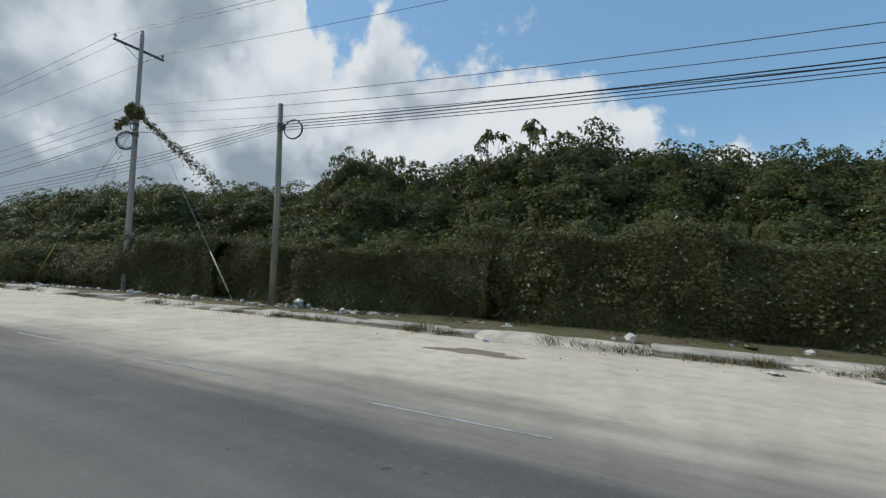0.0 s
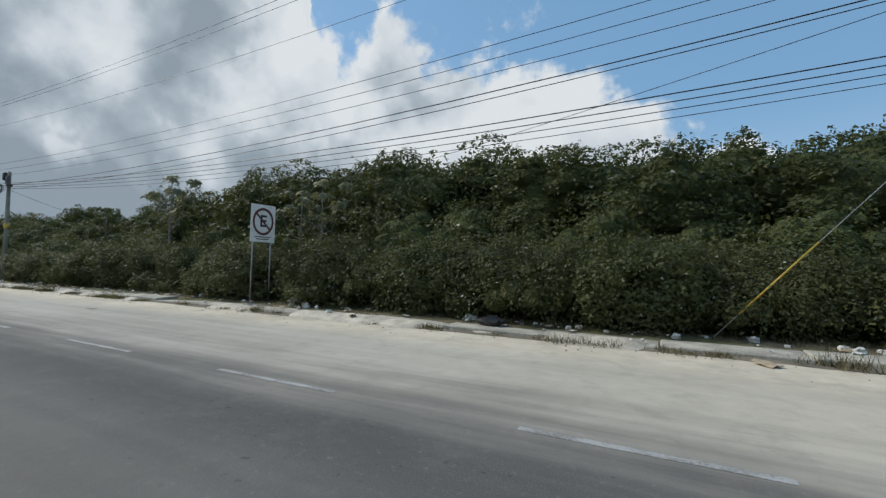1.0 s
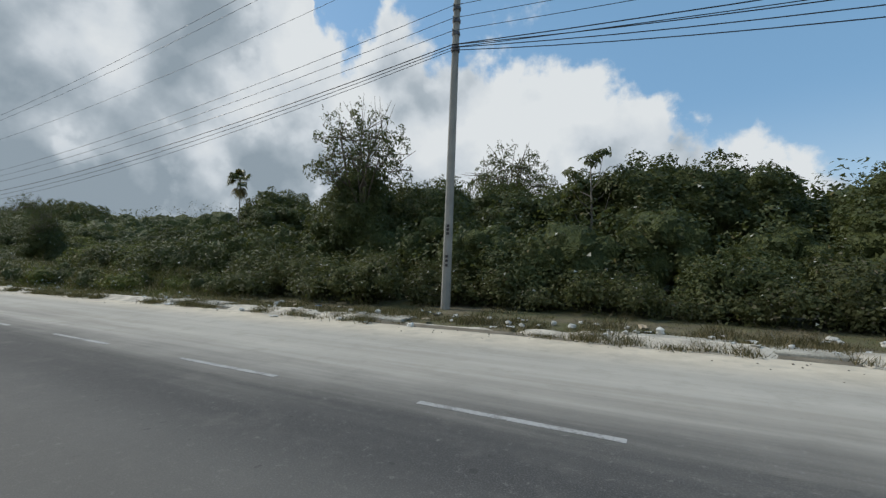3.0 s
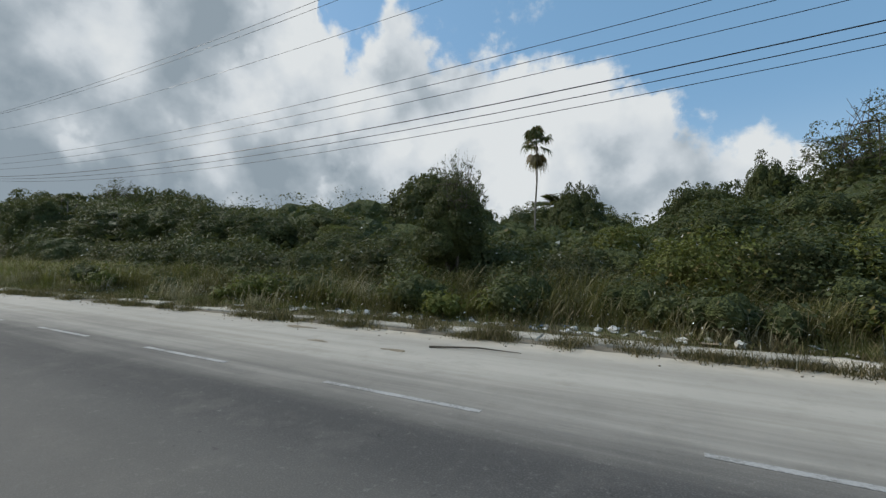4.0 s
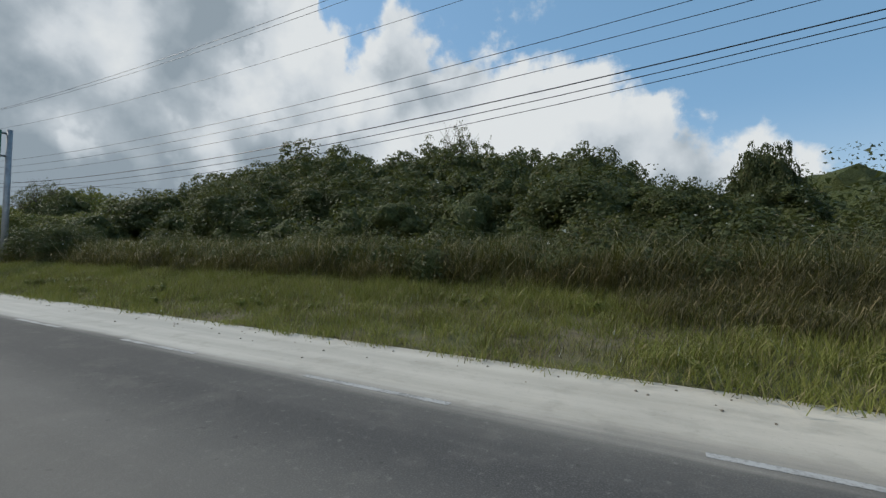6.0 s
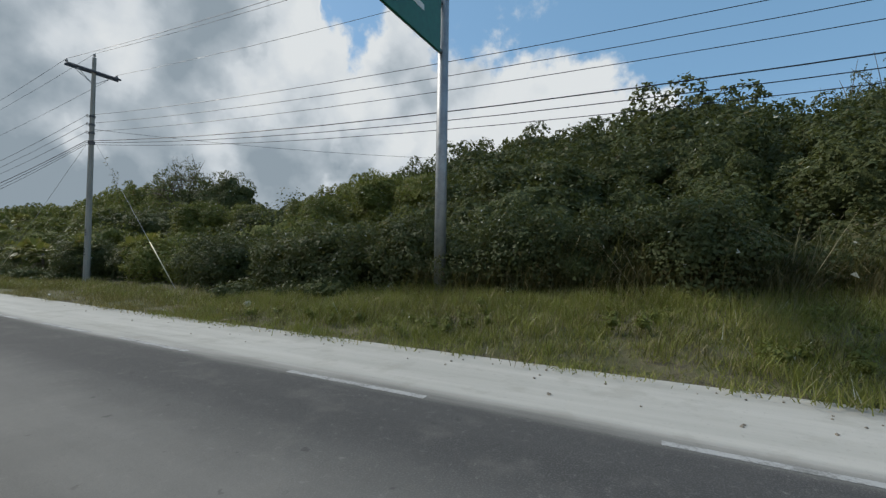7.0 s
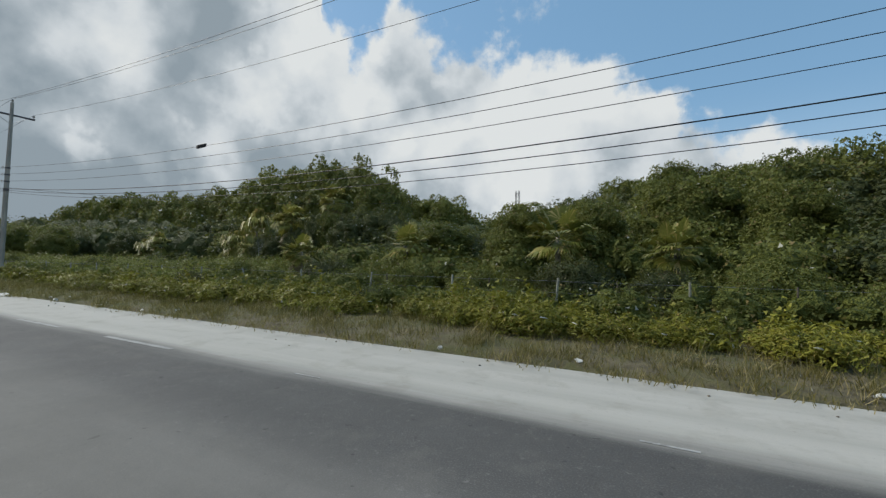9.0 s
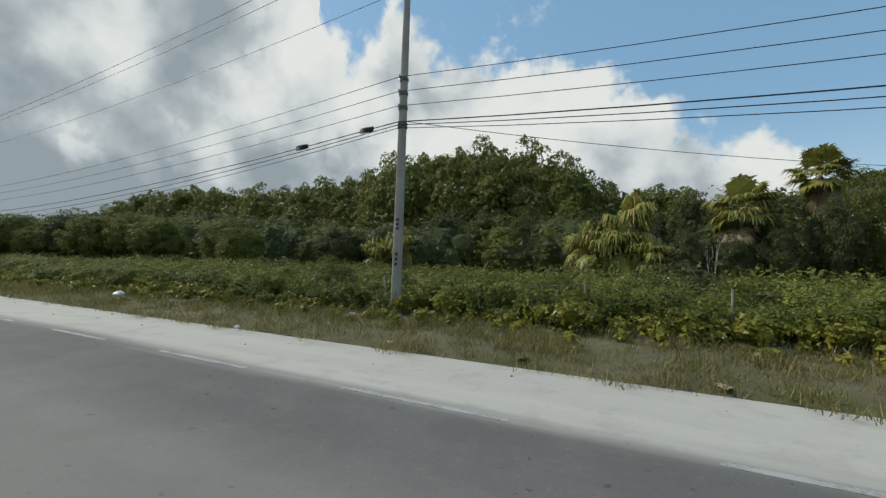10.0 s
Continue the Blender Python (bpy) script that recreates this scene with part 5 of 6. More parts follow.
# grasses
tufts = scatter(1200, 118, 184.5, lambda q: kerb(q) + 1.9 + 4.0 * rng.random() ** 1.1)
patch = np.array([0.58 + 0.75 * noise.noise((x * 0.35, y * 0.5, 3.0)) + 0.55 * noise.noise((x * 1.0, y * 1.0, 7.0)) for x, y, _ in tufts])
bright_t = scatter(800, 150, 184, lambda q: kerb(q) + 1.7 + 4.1 * rng.random())
bright_h = np.array([0.45 + 0.16 * min(4.0, y - kerb(-x)) + 0.95 * noise.noise((x * 0.7, y * 0.8, 5.0)) for x, y, _ in bright_t])
solid("blown_grass", quads("blown_grass", canes(bright_t, np.clip(bright_h, 0.15, 1.3), 0.0065, 0.17, 34)), GRASS_BANK, "wind-blown yellow-green grass round the leaning pole", "grass", kind="stuff")
thin_out = np.array([noise.noise((x * 0.22, y * 0.5, 11.0)) for x, y, _ in tufts]) > -0.22
tufts, patch = tufts[thin_out], patch[thin_out]
tall = 0.25 + (0.25 + 1.05 * np.clip((tufts[:, 1] - np.array([kerb(-x) for x in tufts[:, 0]]) - 0.8) / 2.6, 0, 1)) * np.clip(patch, 0.1, 1.5)
solid("tall_grass", quads("tall_grass", canes(tufts, tall * 1.15, 0.0065, 0.20, 40)), GRASS_CANE, "dense tall arching green grass with pale tips on the verge", "grass", kind="stuff")
clump_t = scatter(260, 184, 234, lambda q: kerb(q) + 0.3 + 4.6 * rng.random())
solid("bank_clumps", quads("bank_clumps", canes(clump_t, rng.uniform(0.2, 0.45, len(clump_t)), 0.0048, 0.20, 60)), GRASS_BANK, "thick green clumps of grass on the bank", "grass", kind="stuff")
base_t = scatter(2400, 113, 187, lambda q: kerb(q) + 0.75 + 5.6 * rng.random())
solid("low_grass", quads("low_grass", short_blades(base_t, rng.uniform(0.1, 0.42, len(base_t)), 0.008, 0.18, 34)), GRASS_TALL, "low green grass between the tall tufts", "grass", kind="stuff")
dead_t = scatter(660, 113, 184.5, lambda q: kerb(q) + 1.5 + 4.2 * rng.random())
solid("dead_grass", quads("dead_grass", canes(dead_t, rng.uniform(0.2, 0.8, len(dead_t)), 0.006, 0.22, 26)), WEED_BROWN, "dead brown grass among the green tufts", "grass", kind="stuff")
pale_t = scatter(1500, 128, 186, lambda q: kerb(q) + 1.2 + 4.2 * rng.random())
pale_t = pale_t[np.array([noise.noise((x * 0.30, y * 0.45, 21.0)) > 0.05 for x, y, _ in pale_t])]
solid("pale_tufts", quads("pale_tufts", canes(pale_t, rng.uniform(0.35, 0.95, len(pale_t)), 0.0065, 0.22, 24)), DRY_STALK, "pale straw-coloured grass in drifts through the green", "grass", kind="stuff")
flower_t = scatter(420, 116, 150, lambda q: kerb(q) + 0.9 + 2.4 * rng.random() ** 1.3)
flower_t[:, 2] += rng.uniform(0.12, 0.4, len(flower_t))
solid("white_flowers", quads("white_flowers", leaves(flower_t, rng.uniform(0.02, 0.045, len(flower_t)), rng.normal(size=(len(flower_t), 3)) + (0, -0.5, 0.8), 0.9, rng, 3)), WHITE, "small white flowers and scraps scattered over the verge", "flowers", kind="stuff")
reeds = scatter(800, 184, 227, lambda q: kerb(q) + 4.7 + 1.9 * rng.random())
solid("reeds", quads("reeds", canes(reeds, rng.uniform(1.1, 1.8, len(reeds)), 0.008, 0.26, 36)), GRASS_CANE, "shoulder-high reeds with pale tips before the trees", "grass", kind="stuff")
cane_t = np.concatenate([scatter(330, 181, 193, lambda q: kerb(q) + 2.3 + 3.2 * rng.random()), scatter(520, 192, 229, lambda q: kerb(q) + 4.1 + 1.5 * rng.random())])
cane_h = np.array([0.45 + 0.22 * (y - kerb(-x) - 2.2) + 0.35 * noise.noise((x * 0.6, y * 0.6, 9.0)) for x, y, _ in cane_t])
solid("brown_canes", quads("brown_canes", canes(cane_t, np.clip(cane_h, 0.3, 1.3), 0.0055, 0.20, 46)), CANE_BROWN, "dense brown-green canes with dry leaves below the trees", "grass", kind="stuff")
seed_t = np.concatenate([scatter(260, 184, 228, lambda q: kerb(q) + 4.9 + 1.3 * rng.random())])
solid("seed_stalks", quads("seed_stalks", short_blades(seed_t, rng.uniform(1.5, 2.0, len(seed_t)), 0.012, 0.25, 4)), DRY_STALK, "pale dry seed stalks standing above the reeds", "grass", kind="stuff")
straw_t = scatter(280, 184, 234, lambda q: kerb(q) + 0.05 + 4.4 * rng.random())
solid("straw_tufts", quads("straw_tufts", short_blades(straw_t, rng.uniform(0.15, 0.38, len(straw_t)), 0.006, 0.22, 40)), WEED_BROWN, "brown dry tufts scattered through the meadow grass", "grass", kind="stuff")
mounds("meadow_weeds", "low leafy weeds in the meadow grass on the bank", [(q, kerb(q) + rng.uniform(0.8, 4.2), rng.uniform(0.12, 0.3), rng.uniform(0.7, 1.6)) for q in rng.uniform(183, 232, 60)], 300, 0.05, LEAF_SUNNY, "weeds", 5)
mounds("reed_brush", "dense dark brush between the reeds", [(q, kerb(q) + 6.0 + rng.normal(0, 0.4), rng.uniform(1.15, 1.6), rng.uniform(1.6, 2.6)) for q in np.arange(184, 228, 0.9)], 500, 0.09, LEAF_WOOD, "weeds", 6)
weeds = [(q, kerb(q) + rng.uniform(1.8, 5.0), rng.uniform(0.5, 1.5), rng.uniform(1.0, 2.0)) for q in rng.uniform(112, 156, 50)]
mounds("verge_weeds", "leafy dark green weeds among the tall grass", weeds, 420, 0.08, LEAF_WOOD, "weeds", 6)
pale_weeds = [(q, kerb(q) + rng.uniform(1.5, 4.6), rng.uniform(0.4, 1.2), rng.uniform(0.8, 1.5)) for q in rng.uniform(112, 186, 46)]
mounds("pale_weeds", "leafy light green weeds among the tall grass", pale_weeds, 360, 0.085, LEAF_SUNNY, "weeds", 6)
bank_t = scatter(4000, 183, 234, lambda q: kerb(q) - 0.05 + 5.2 * rng.random())
bank_h = np.array([0.16 + 0.07 * min(4.0, y - kerb(-x)) + 0.22 * noise.noise((x * 0.5, y * 0.7, 1.0)) for x, y, _ in bank_t])
solid("bank_grass", quads("bank_grass", short_blades(bank_t, np.clip(bank_h, 0.08, 0.6), 0.0075, 0.16, 40)), GRASS_BANK, "bright green meadow grass on the bank", "grass", kind="stuff")
tuft_t = scatter(650, 184, 230, lambda q: kerb(q) + 0.6 + 4.6 * rng.random() ** 0.8)
solid("bank_tufts", quads("bank_tufts", canes(tuft_t, rng.uniform(0.25, 0.5, len(tuft_t)), 0.005, 0.18, 24)), GRASS_CANE, "taller yellow-tipped tufts on the grassy bank", "grass", kind="stuff")
low_t = scatter(3600, 232, 380, lambda q: kerb(q) - 0.10 + 3.4 * rng.random() ** 0.9)
solid("verge_grass", quads("verge_grass", short_blades(low_t, rng.uniform(0.07, 0.30, len(low_t)), 0.0065, 0.14, 42)), GRASS_DRY, "short dry yellowish grass on the verge", "grass", kind="stuff")
verge_t = scatter(620, 230, 350, lambda q: kerb(q) + 0.3 + 4.0 * rng.random() ** 0.8)
solid("verge_clumps", quads("verge_clumps", canes(verge_t, rng.uniform(0.14, 0.40, len(verge_t)), 0.005, 0.18, 44)), GRASS_DRY, "tangled clumps of yellowish grass on the verge", "grass", kind="stuff")
foot_weeds = [(q, 9.9 + rng.normal(0, 0.5), rng.uniform(0.3, 0.95), rng.uniform(0.9, 1.8)) for q in rng.uniform(229, 266, 90) if not 236 < q < 249.5]
mounds("foot_weeds", "leafy weeds sprawling at the foot of the bushes", foot_weeds, 420, 0.075, LEAF_WOOD, "weeds", 6)
mixed_t = scatter(240, 229, 264, lambda q: kerb(q) + 0.9 + 3.0 * rng.random())
solid("mixed_tufts", quads("mixed_tufts", canes(mixed_t, rng.uniform(0.18, 0.42, len(mixed_t)), 0.005, 0.20, 40)), GRASS_BANK, "green tufts among the dry grass of the verge", "grass", kind="stuff")
green_t = scatter(800, 234, 380, lambda q: kerb(q) + 1.4 + 3.4 * rng.random())
solid("green_grass", quads("green_grass", blades(green_t, rng.uniform(0.2, 0.45, len(green_t)), 0.006, 0.15, 18)), GRASS_TALL, "knee-high green grass before the bushes", "grass", kind="stuff")
weed_t = np.concatenate([scatter(1700, -40, 183, lambda q: kerb(q) + rng.normal(-0.02, 0.12)), scatter(500, 48, 120, lambda q: kerb(q) + rng.normal(-0.05, 0.16)), scatter(900, -40, 125, lambda q: kerb(q) + 1.5 + 1.6 * rng.random()),
                         scatter(1300, 72, 112, lambda q: kerb(q) + 1.7 * rng.random()), scatter(900, 112, 183, lambda q: kerb(q) + 0.6 + 0.6 * rng.random()), scatter(1300, 112, 183, lambda q: kerb(q) + rng.normal(-0.12, 0.13))])
keep = np.array([noise.noise((x * 0.5, 0, 5.0)) + 0.5 * noise.noise((x * 1.7, 0, 8.0)) > 0.02 or y > kerb(-x) + 0.5 for x, y, _ in weed_t])
weed_t = weed_t[keep]
solid("gutter_weeds", quads("gutter_weeds", short_blades(weed_t, np.clip(rng.uniform(0.06, 0.22, len(weed_t)) * (1 + 1.3 * np.array([noise.noise((x * 0.9, 0, 2.0)) for x, _, _ in weed_t])), 0.05, 0.5), 0.008, 0.13, 42)), WEED_BROWN, "low brownish weeds in the gutter", "weeds", kind="stuff")
kerb_t = scatter(260, 120, 183, lambda q: kerb(q) + rng.normal(0.12, 0.16))
kerb_t = kerb_t[np.array([noise.noise((x * 0.8, 0, 31.0)) > 0.0 for x, _, _ in kerb_t])] + (0, 0, 0.06)
solid("kerb_weeds", quads("kerb_weeds", short_blades(kerb_t, rng.uniform(0.10, 0.26, len(kerb_t)), 0.007, 0.12, 46)), WEED_BROWN, "brownish weeds growing over the broken kerb", "weeds", kind="stuff")
for i in range(34):
    put(FERN, 278.5 + 0.8 * i + rng.normal(0, 0.4), 8.9 + rng.normal(0, 0.35), rng.uniform(0.7, 1.2), 1.0)
for i in range(8):
    put(FERN, 264 + 1.8 * i + rng.normal(0, 0.4), 9.6 + rng.normal(0, 0.3), rng.uniform(0.5, 0.8), 1.0)
put(BUSHES[0], 296.8, 9.4, 0.32, 1.1), put(BUSHES[1], 288.6, 9.5, 0.28, 1.0)


# ---- poles, wires, signs ----
def ring_torus(g, centre, axis, radius, thick, turns=1, jitter=0.0, seg=20):
    """A coil of cable: one or more rings about an axis."""
    axis = Vector(axis).normalized()
    u = axis.orthogonal().normalized()
    w = axis.cross(u)
    for k in range(turns):
        o = Vector(centre) + Vector((rng.normal(0, jitter), rng.normal(0, jitter), rng.normal(0, jitter)))
        rr = radius * (1 + rng.normal(0, 0.06) * (turns > 1))
        pts = [o + (u * math.cos(2 * math.pi * i / seg) + w * math.sin(2 * math.pi * i / seg)) * rr for i in range(seg + 1)]
        g.tube(pts, thick, 5, False)
    return g


def utility_pole(s, y, height, top_shift=(0, 0), arm=True, double=False, low=7.5, label="weathered eight-sided concrete power pole with a crossarm"):
    """A tapered concrete pole with crossarm, insulators, bands and clamps. Returns the places where its wires hang."""
    pole = thing("power_pole", label, "utility pole", "power poles along the road")
    foot, tip = Vector((-s, y, -0.3)), Vector((-s + top_shift[0], y + top_shift[1], height))
    at = lambda z: foot.lerp(tip, (z + 0.3) / (height + 0.3))
    part("shaft", Geo().tube([foot, at(height * 0.5), tip], [0.152, 0.122, 0.085], 8).mesh("shaft"), CONCRETE, pole)
    hang = {"tip": tip + Vector((0, 0, 0.22))}
    if arm:
        za = height - 0.75
        c = at(za)
        for k, off in enumerate((-0.14, 0.14) if double else (-0.14,)):
            part("crossarm", Geo().box((c.x + off - 0.045, c.y - 1.15, za - 0.05), (c.x + off + 0.045, c.y + 1.15, za + 0.05), 0.01).mesh("crossarm"), DARK_STEEL, pole)
            for sg in (-1, 1):
                b = Geo().tube([(c.x + off, c.y + sg * 0.75, za - 0.05), (c.x, c.y + sg * 0.06, za - 0.6)], 0.018, 4)
                part("brace", b.mesh("brace"), STEEL, pole)
        for name, p in (("near", Vector((c.x - 0.14, c.y - 1.08, za + 0.05))), ("far", Vector((c.x - 0.14, c.y + 1.08, za + 0.05))), ("tip", tip - Vector((0, 0, 0.02)))):
            ins = Geo().tube([p, p + Vector((0, 0, 0.10))], 0.018, 6)
            ins.tube([p + Vector((0, 0, z)) for z in (0.08, 0.10, 0.14, 0.16, 0.20, 0.24)], [0.03, 0.075, 0.05, 0.07, 0.045, 0.03], 10)
            part("insulator", ins.mesh("insulator", True), PORCELAIN, pole)
            hang[name] = p + Vector((0, 0, 0.24))
    for k in range(3):
        z = low + 1.35 - 0.42 * k
        c = at(z)
        part("clamp", Geo().tube([c - Vector((0, 0, 0.05)), c + Vector((0, 0, 0.05))], 0.135, 8).mesh("clamp"), DARK_STEEL, pole)
        spool = Geo().tube([c + Vector((0, -0.17, -0.05)), c + Vector((0, -0.24, -0.05)), c + Vector((0, -0.24, 0.05)), c + Vector((0, -0.17, 0.05))], 0.025, 6)
        part("spool", spool.mesh("spool"), PORCELAIN, pole)
        hang[k] = c + Vector((0, -0.24, 0))
    c = at(low)
    part("clamp", Geo().tube([c - Vector((0, 0, 0.09)), c + Vector((0, 0, 0.09))], 0.14, 8).mesh("clamp"), DARK_STEEL, pole)
    for k in range(3):
        hang["t%d" % k] = c + Vector((0, -0.22, 0.06 - 0.09 * k))
    # stencilled marks, unreadable, down the shaft
    for z in (1.5, 1.64, 1.78, 2.5, 2.62, 2.74):
        c = at(z)
        r_ = 0.152 - 0.067 * z / height + 0.003
        ob = part("stencil_mark", Geo().box((-0.045, -0.004, -0.04), (0.045, 0.004, 0.04)).mesh("stencil_mark"), BLACK, pole)
        ob.matrix_basis = pose(c.x + 0.05, c.y - r_ * 0.99, c.z, 0, 0, 22.5 * 0)
    return hang, pole


def wire(a, b, sag, radius, label, steps=22, name="overhead_wire"):
    a, b = Vector(a), Vector(b)
    pts = [a.lerp(b, i / steps) - Vector((0, 0, sag * 4 * (i / steps) * (1 - i / steps))) for i in range(steps + 1)]
    return solid(name, Geo().tube(pts, radius, 5).mesh(name), RUBBER, label, "cable", "overhead wires")


POLES = [utility_pole(-52, 11.6, 11.4, low=6.4)[0]]
hA, poleA = utility_pole(22.5, 11.75, 12.6, low=7.6, label="concrete power pole smothered in vines below its crossarm")
hD, poleD = utility_pole(103.4, 12.0, 13.6, (0.2, 0.35), low=8.5)
hE, poleE = utility_pole(178.9, 11.0, 12.4, (-0.2, 1.6), low=7.7, label="leaning concrete power pole with a crossarm in tall grass")
hF, poleF = utility_pole(248.6, 10.45, 11.6, double=True, low=7.2, label="concrete power pole with a double crossarm")
hG, poleG = utility_pole(317.3, 10.0, 10.9, (0.0, 0.2), low=5.45)
POLES += [hA, hD, hE, hF, hG, utility_pole(388, 10.0, 11.2, low=6.6)[0], utility_pole(458, 10.0, 11.4, low=7.0)[0]]
for a, b in zip(POLES, POLES[1:]):
    for key in ("tip", "near", "far"):
        wire(a[key], b[key], 1.5, 0.0085, "thin bare high-voltage wire between power poles")
    for key in (0, 1, 2):
        wire(a[key], b[key], 1.8, 0.0095, "bare low-voltage wire between power poles")
    for k, key in enumerate(("t0", "t1", "t2")):
        if a is POLES[0] or (a is hA and k == 2):
            continue
        wire(a[key], b[key], (2.0, 2.2, 2.4)[k], (0.016, 0.012, 0.010)[k], "thick black telephone cable between poles")


def phone_pole(s, y, height, label):
    """A short plain pole that carries the telephone cables."""
    pole = thing("phone_pole", label, "utility pole", "telephone poles")
    part("shaft", Geo().tube([(-s, y, -0.3), (-s, y, height * 0.5), (-s - 0.1, y, height)], [0.125, 0.11, 0.09], 12).mesh("shaft", True), POLE_MOSSY, pole)
    z = height - 0.85
    part("clamp", Geo().tube([(-s, y, z - 0.08), (-s, y, z + 0.08)], 0.15, 10).mesh("clamp"), DARK_STEEL, pole)
    return pole, [Vector((-s - 0.05, y - 0.16, z + 0.10 - 0.10 * k)) for k in range(4)]


def coil(name, centre, axis, radius, turns, label, thick=0.016, jitter=0.03):
    solid(name, ring_torus(Geo(), centre, axis, radius, thick, turns, jitter).mesh(name, True), RUBBER, label, "cable coil")


poleB, tB = phone_pole(12.2, 11.2, 7.45, "short grey round telephone pole behind the kerb")
poleC, tC = phone_pole(67.3, 11.33, 6.85, "short telephone pole with a yellow band and a cable box")
part("band", Geo().tube([(-67.31, 11.33, 3.3), (-67.31, 11.33, 3.62)], 0.141, 12).mesh("band", True), YELLOW, poleC, "yellow painted band")
part("splice_box", Geo().tube([(-67.6, 11.2, 6.3), (-67.6, 11.2, 6.36), (-67.6, 11.2, 6.74), (-67.6, 11.2, 6.8)], [0.08, 0.12, 0.12, 0.08], 10).mesh("splice_box", True), BLACK, poleC, "black cable splice box")
part("bracket", Geo().box((-67.25, 11.1, 6.1), (-67.0, 11.24, 6.55), 0.01).mesh("bracket"), DARK_STEEL, poleC)
coil("cable_coil", (-12.0 + 0.55, 11.05, 6.35), (0.3, -1, 0), 0.33, 3, "coil of black cable hanging beside a telephone pole", 0.018, 0.012)
coil("cable_coil", (-67.9, 11.0, 5.75), (0.45, -1, 0.1), 0.27, 7, "tangled coil of black cable hanging on a telephone pole", 0.012, 0.04)
coil("cable_coil", (-22.75, 11.5, 7.3), (0.75, -1, 0), 0.42, 4, "coil of black cable hung on a power pole", 0.018, 0.02)
coil("cable_coil", (-22.0, 11.4, 7.85), (0.3, -1, 0), 0.17, 2, "small coil of black cable beside a power pole", 0.016, 0.01)
prev_t = [Vector((42.0, 11.2, 6.4 - 0.1 * k)) for k in range(4)]
for k in range(4):
    wire(prev_t[k], tB[k], 0.75, 0.017 - 0.002 * k, "thick black telephone cable between poles")
    wire(tB[k], tC[k], 0.9 + 0.1 * k, 0.015 - 0.002 * k, "thick black telephone cable between poles")
    if k < 3:
        wire(tC[k], hD["t%d" % k], 0.8 + 0.2 * k, 0.014, "thick black telephone cable between poles")
wire(tB[0], hA["t0"], 0.12, 0.014, "black telephone cable between two poles")
wire(tC[3], (-84.0, 24.0, 5.6), 0.2, 0.010, "thin drop cable running from a pole into the trees")
wire((-22.5, 11.75, 8.0), (-60.0, 24.0, 6.2), 0.4, 0.010, "thin drop cable running from a pole into the trees")


# coils of spare cable that ride on the spans: (s, radius, stretched along the wire)
def span_point(a, b, s, sag):
    t = (-s - a.x) / (b.x - a.x)
    return a.lerp(b, t) - Vector((0, 0, sag * 4 * t * (1 - t)))


for s_, r_ in ((180.55, 0.20), (182.1, 0.20)):
    p = span_point(hE["t0"], hF["t0"], s_, 2.0)
    g = ring_torus(Geo(), p, (0.5, -1, 0.05), r_, 0.02, 3, 0.01)
    g.tube([p + Vector((-r_, 0, 0.03)), p + Vector((r_, 0, -0.03))], 0.014, 5)
    g.tube([p + Vector((-0.06, 0, r_)), p + Vector((0.06, 0, -r_))], 0.014, 5)
    solid("cable_coil", g.mesh("cable_coil", True), RUBBER, "round loop of spare cable tied to the telephone cable", "cable coil")
for s_, key, a, b, sag in ((269.7, 0, hF, hG, 1.8), (297.4, 0, hF, hG, 1.8), (318.4, "t0", hG, POLES[6], 2.0), (321.0, "t0", hG, POLES[6], 2.0)):
    p = span_point(a[key], b[key], s_, sag)
    g = Geo()
    for k in range(5):
        g.tube([p + Vector((0.22 * math.cos(q), 0.13 * math.sin(q), 0.07 * math.sin(q) + 0.025 * k - 0.04)) for q in np.linspace(0, 2 * math.pi, 17)], 0.017, 5, False)
    solid("cable_coil", g.mesh("cable_coil", True), RUBBER, "flattened bundle of spare cable lying along a wire", "cable coil")

# vines on the first power pole and down its stay wire
r_ = np.random.default_rng(77)
n_ = 1500
d_ = unit(r_.normal(size=(n_, 3)))
mass = np.array((-22.6, 11.7, 8.75)) + d_ * (r_.random(n_) ** 0.5)[:, None] * (0.42, 0.42, 0.42)
sag_l = np.stack([-22.6 - r_.random(420) ** 0.7 * 1.3, 11.6 + r_.normal(0, 0.1, 420), np.zeros(420)], 1)
sag_l[:, 2] = 8.65 - 0.28 * (-22.6 - sag_l[:, 0]) - r_.random(420) * 0.35
sag_r = np.stack([-22.6 + r_.random(420) * 0.75, 11.6 + r_.normal(0, 0.12, 420), 8.75 - r_.random(420) * 0.4], 1)
stay_a, stay_b = np.array((-22.4, 11.8, 8.6)), np.array((-19.6, 14.6, 5.2))
t_ = r_.random(1100)
spread = (0.05 + 0.16 * t_)[:, None]
stay = stay_a + t_[:, None] * (stay_b - stay_a) + r_.normal(size=(1100, 3)) * spread - np.array((0, 0, 1)) * (0.12 * r_.random(1100) * t_)[:, None]
allp = np.concatenate([mass, sag_l, sag_r, stay])
vine = thing("climbing_vine", "dark climbing vine bunched on a power pole and its stay", "vine")
part("foliage", quads("foliage", leaves(allp, 0.11 * (0.5 + r_.random(len(allp))), r_.normal(size=(len(allp), 3)) + (0, -0.3, 0.5), 0.6, r_, 3)), LEAF_VINE, vine)
part("runner", Geo().tube([stay_a, (stay_a + stay_b) / 2, stay_b], 0.012, 5).mesh("runner"), BARK, vine)
thin = np.linspace(0, 1, 60)[:, None]
strand = np.array((-22.7, 11.6, 8.0)) + thin * (np.array((-27.4, 13.0, 4.6)) - np.array((-22.7, 11.6, 8.0))) + r_.normal(0, 0.04, (60, 3))
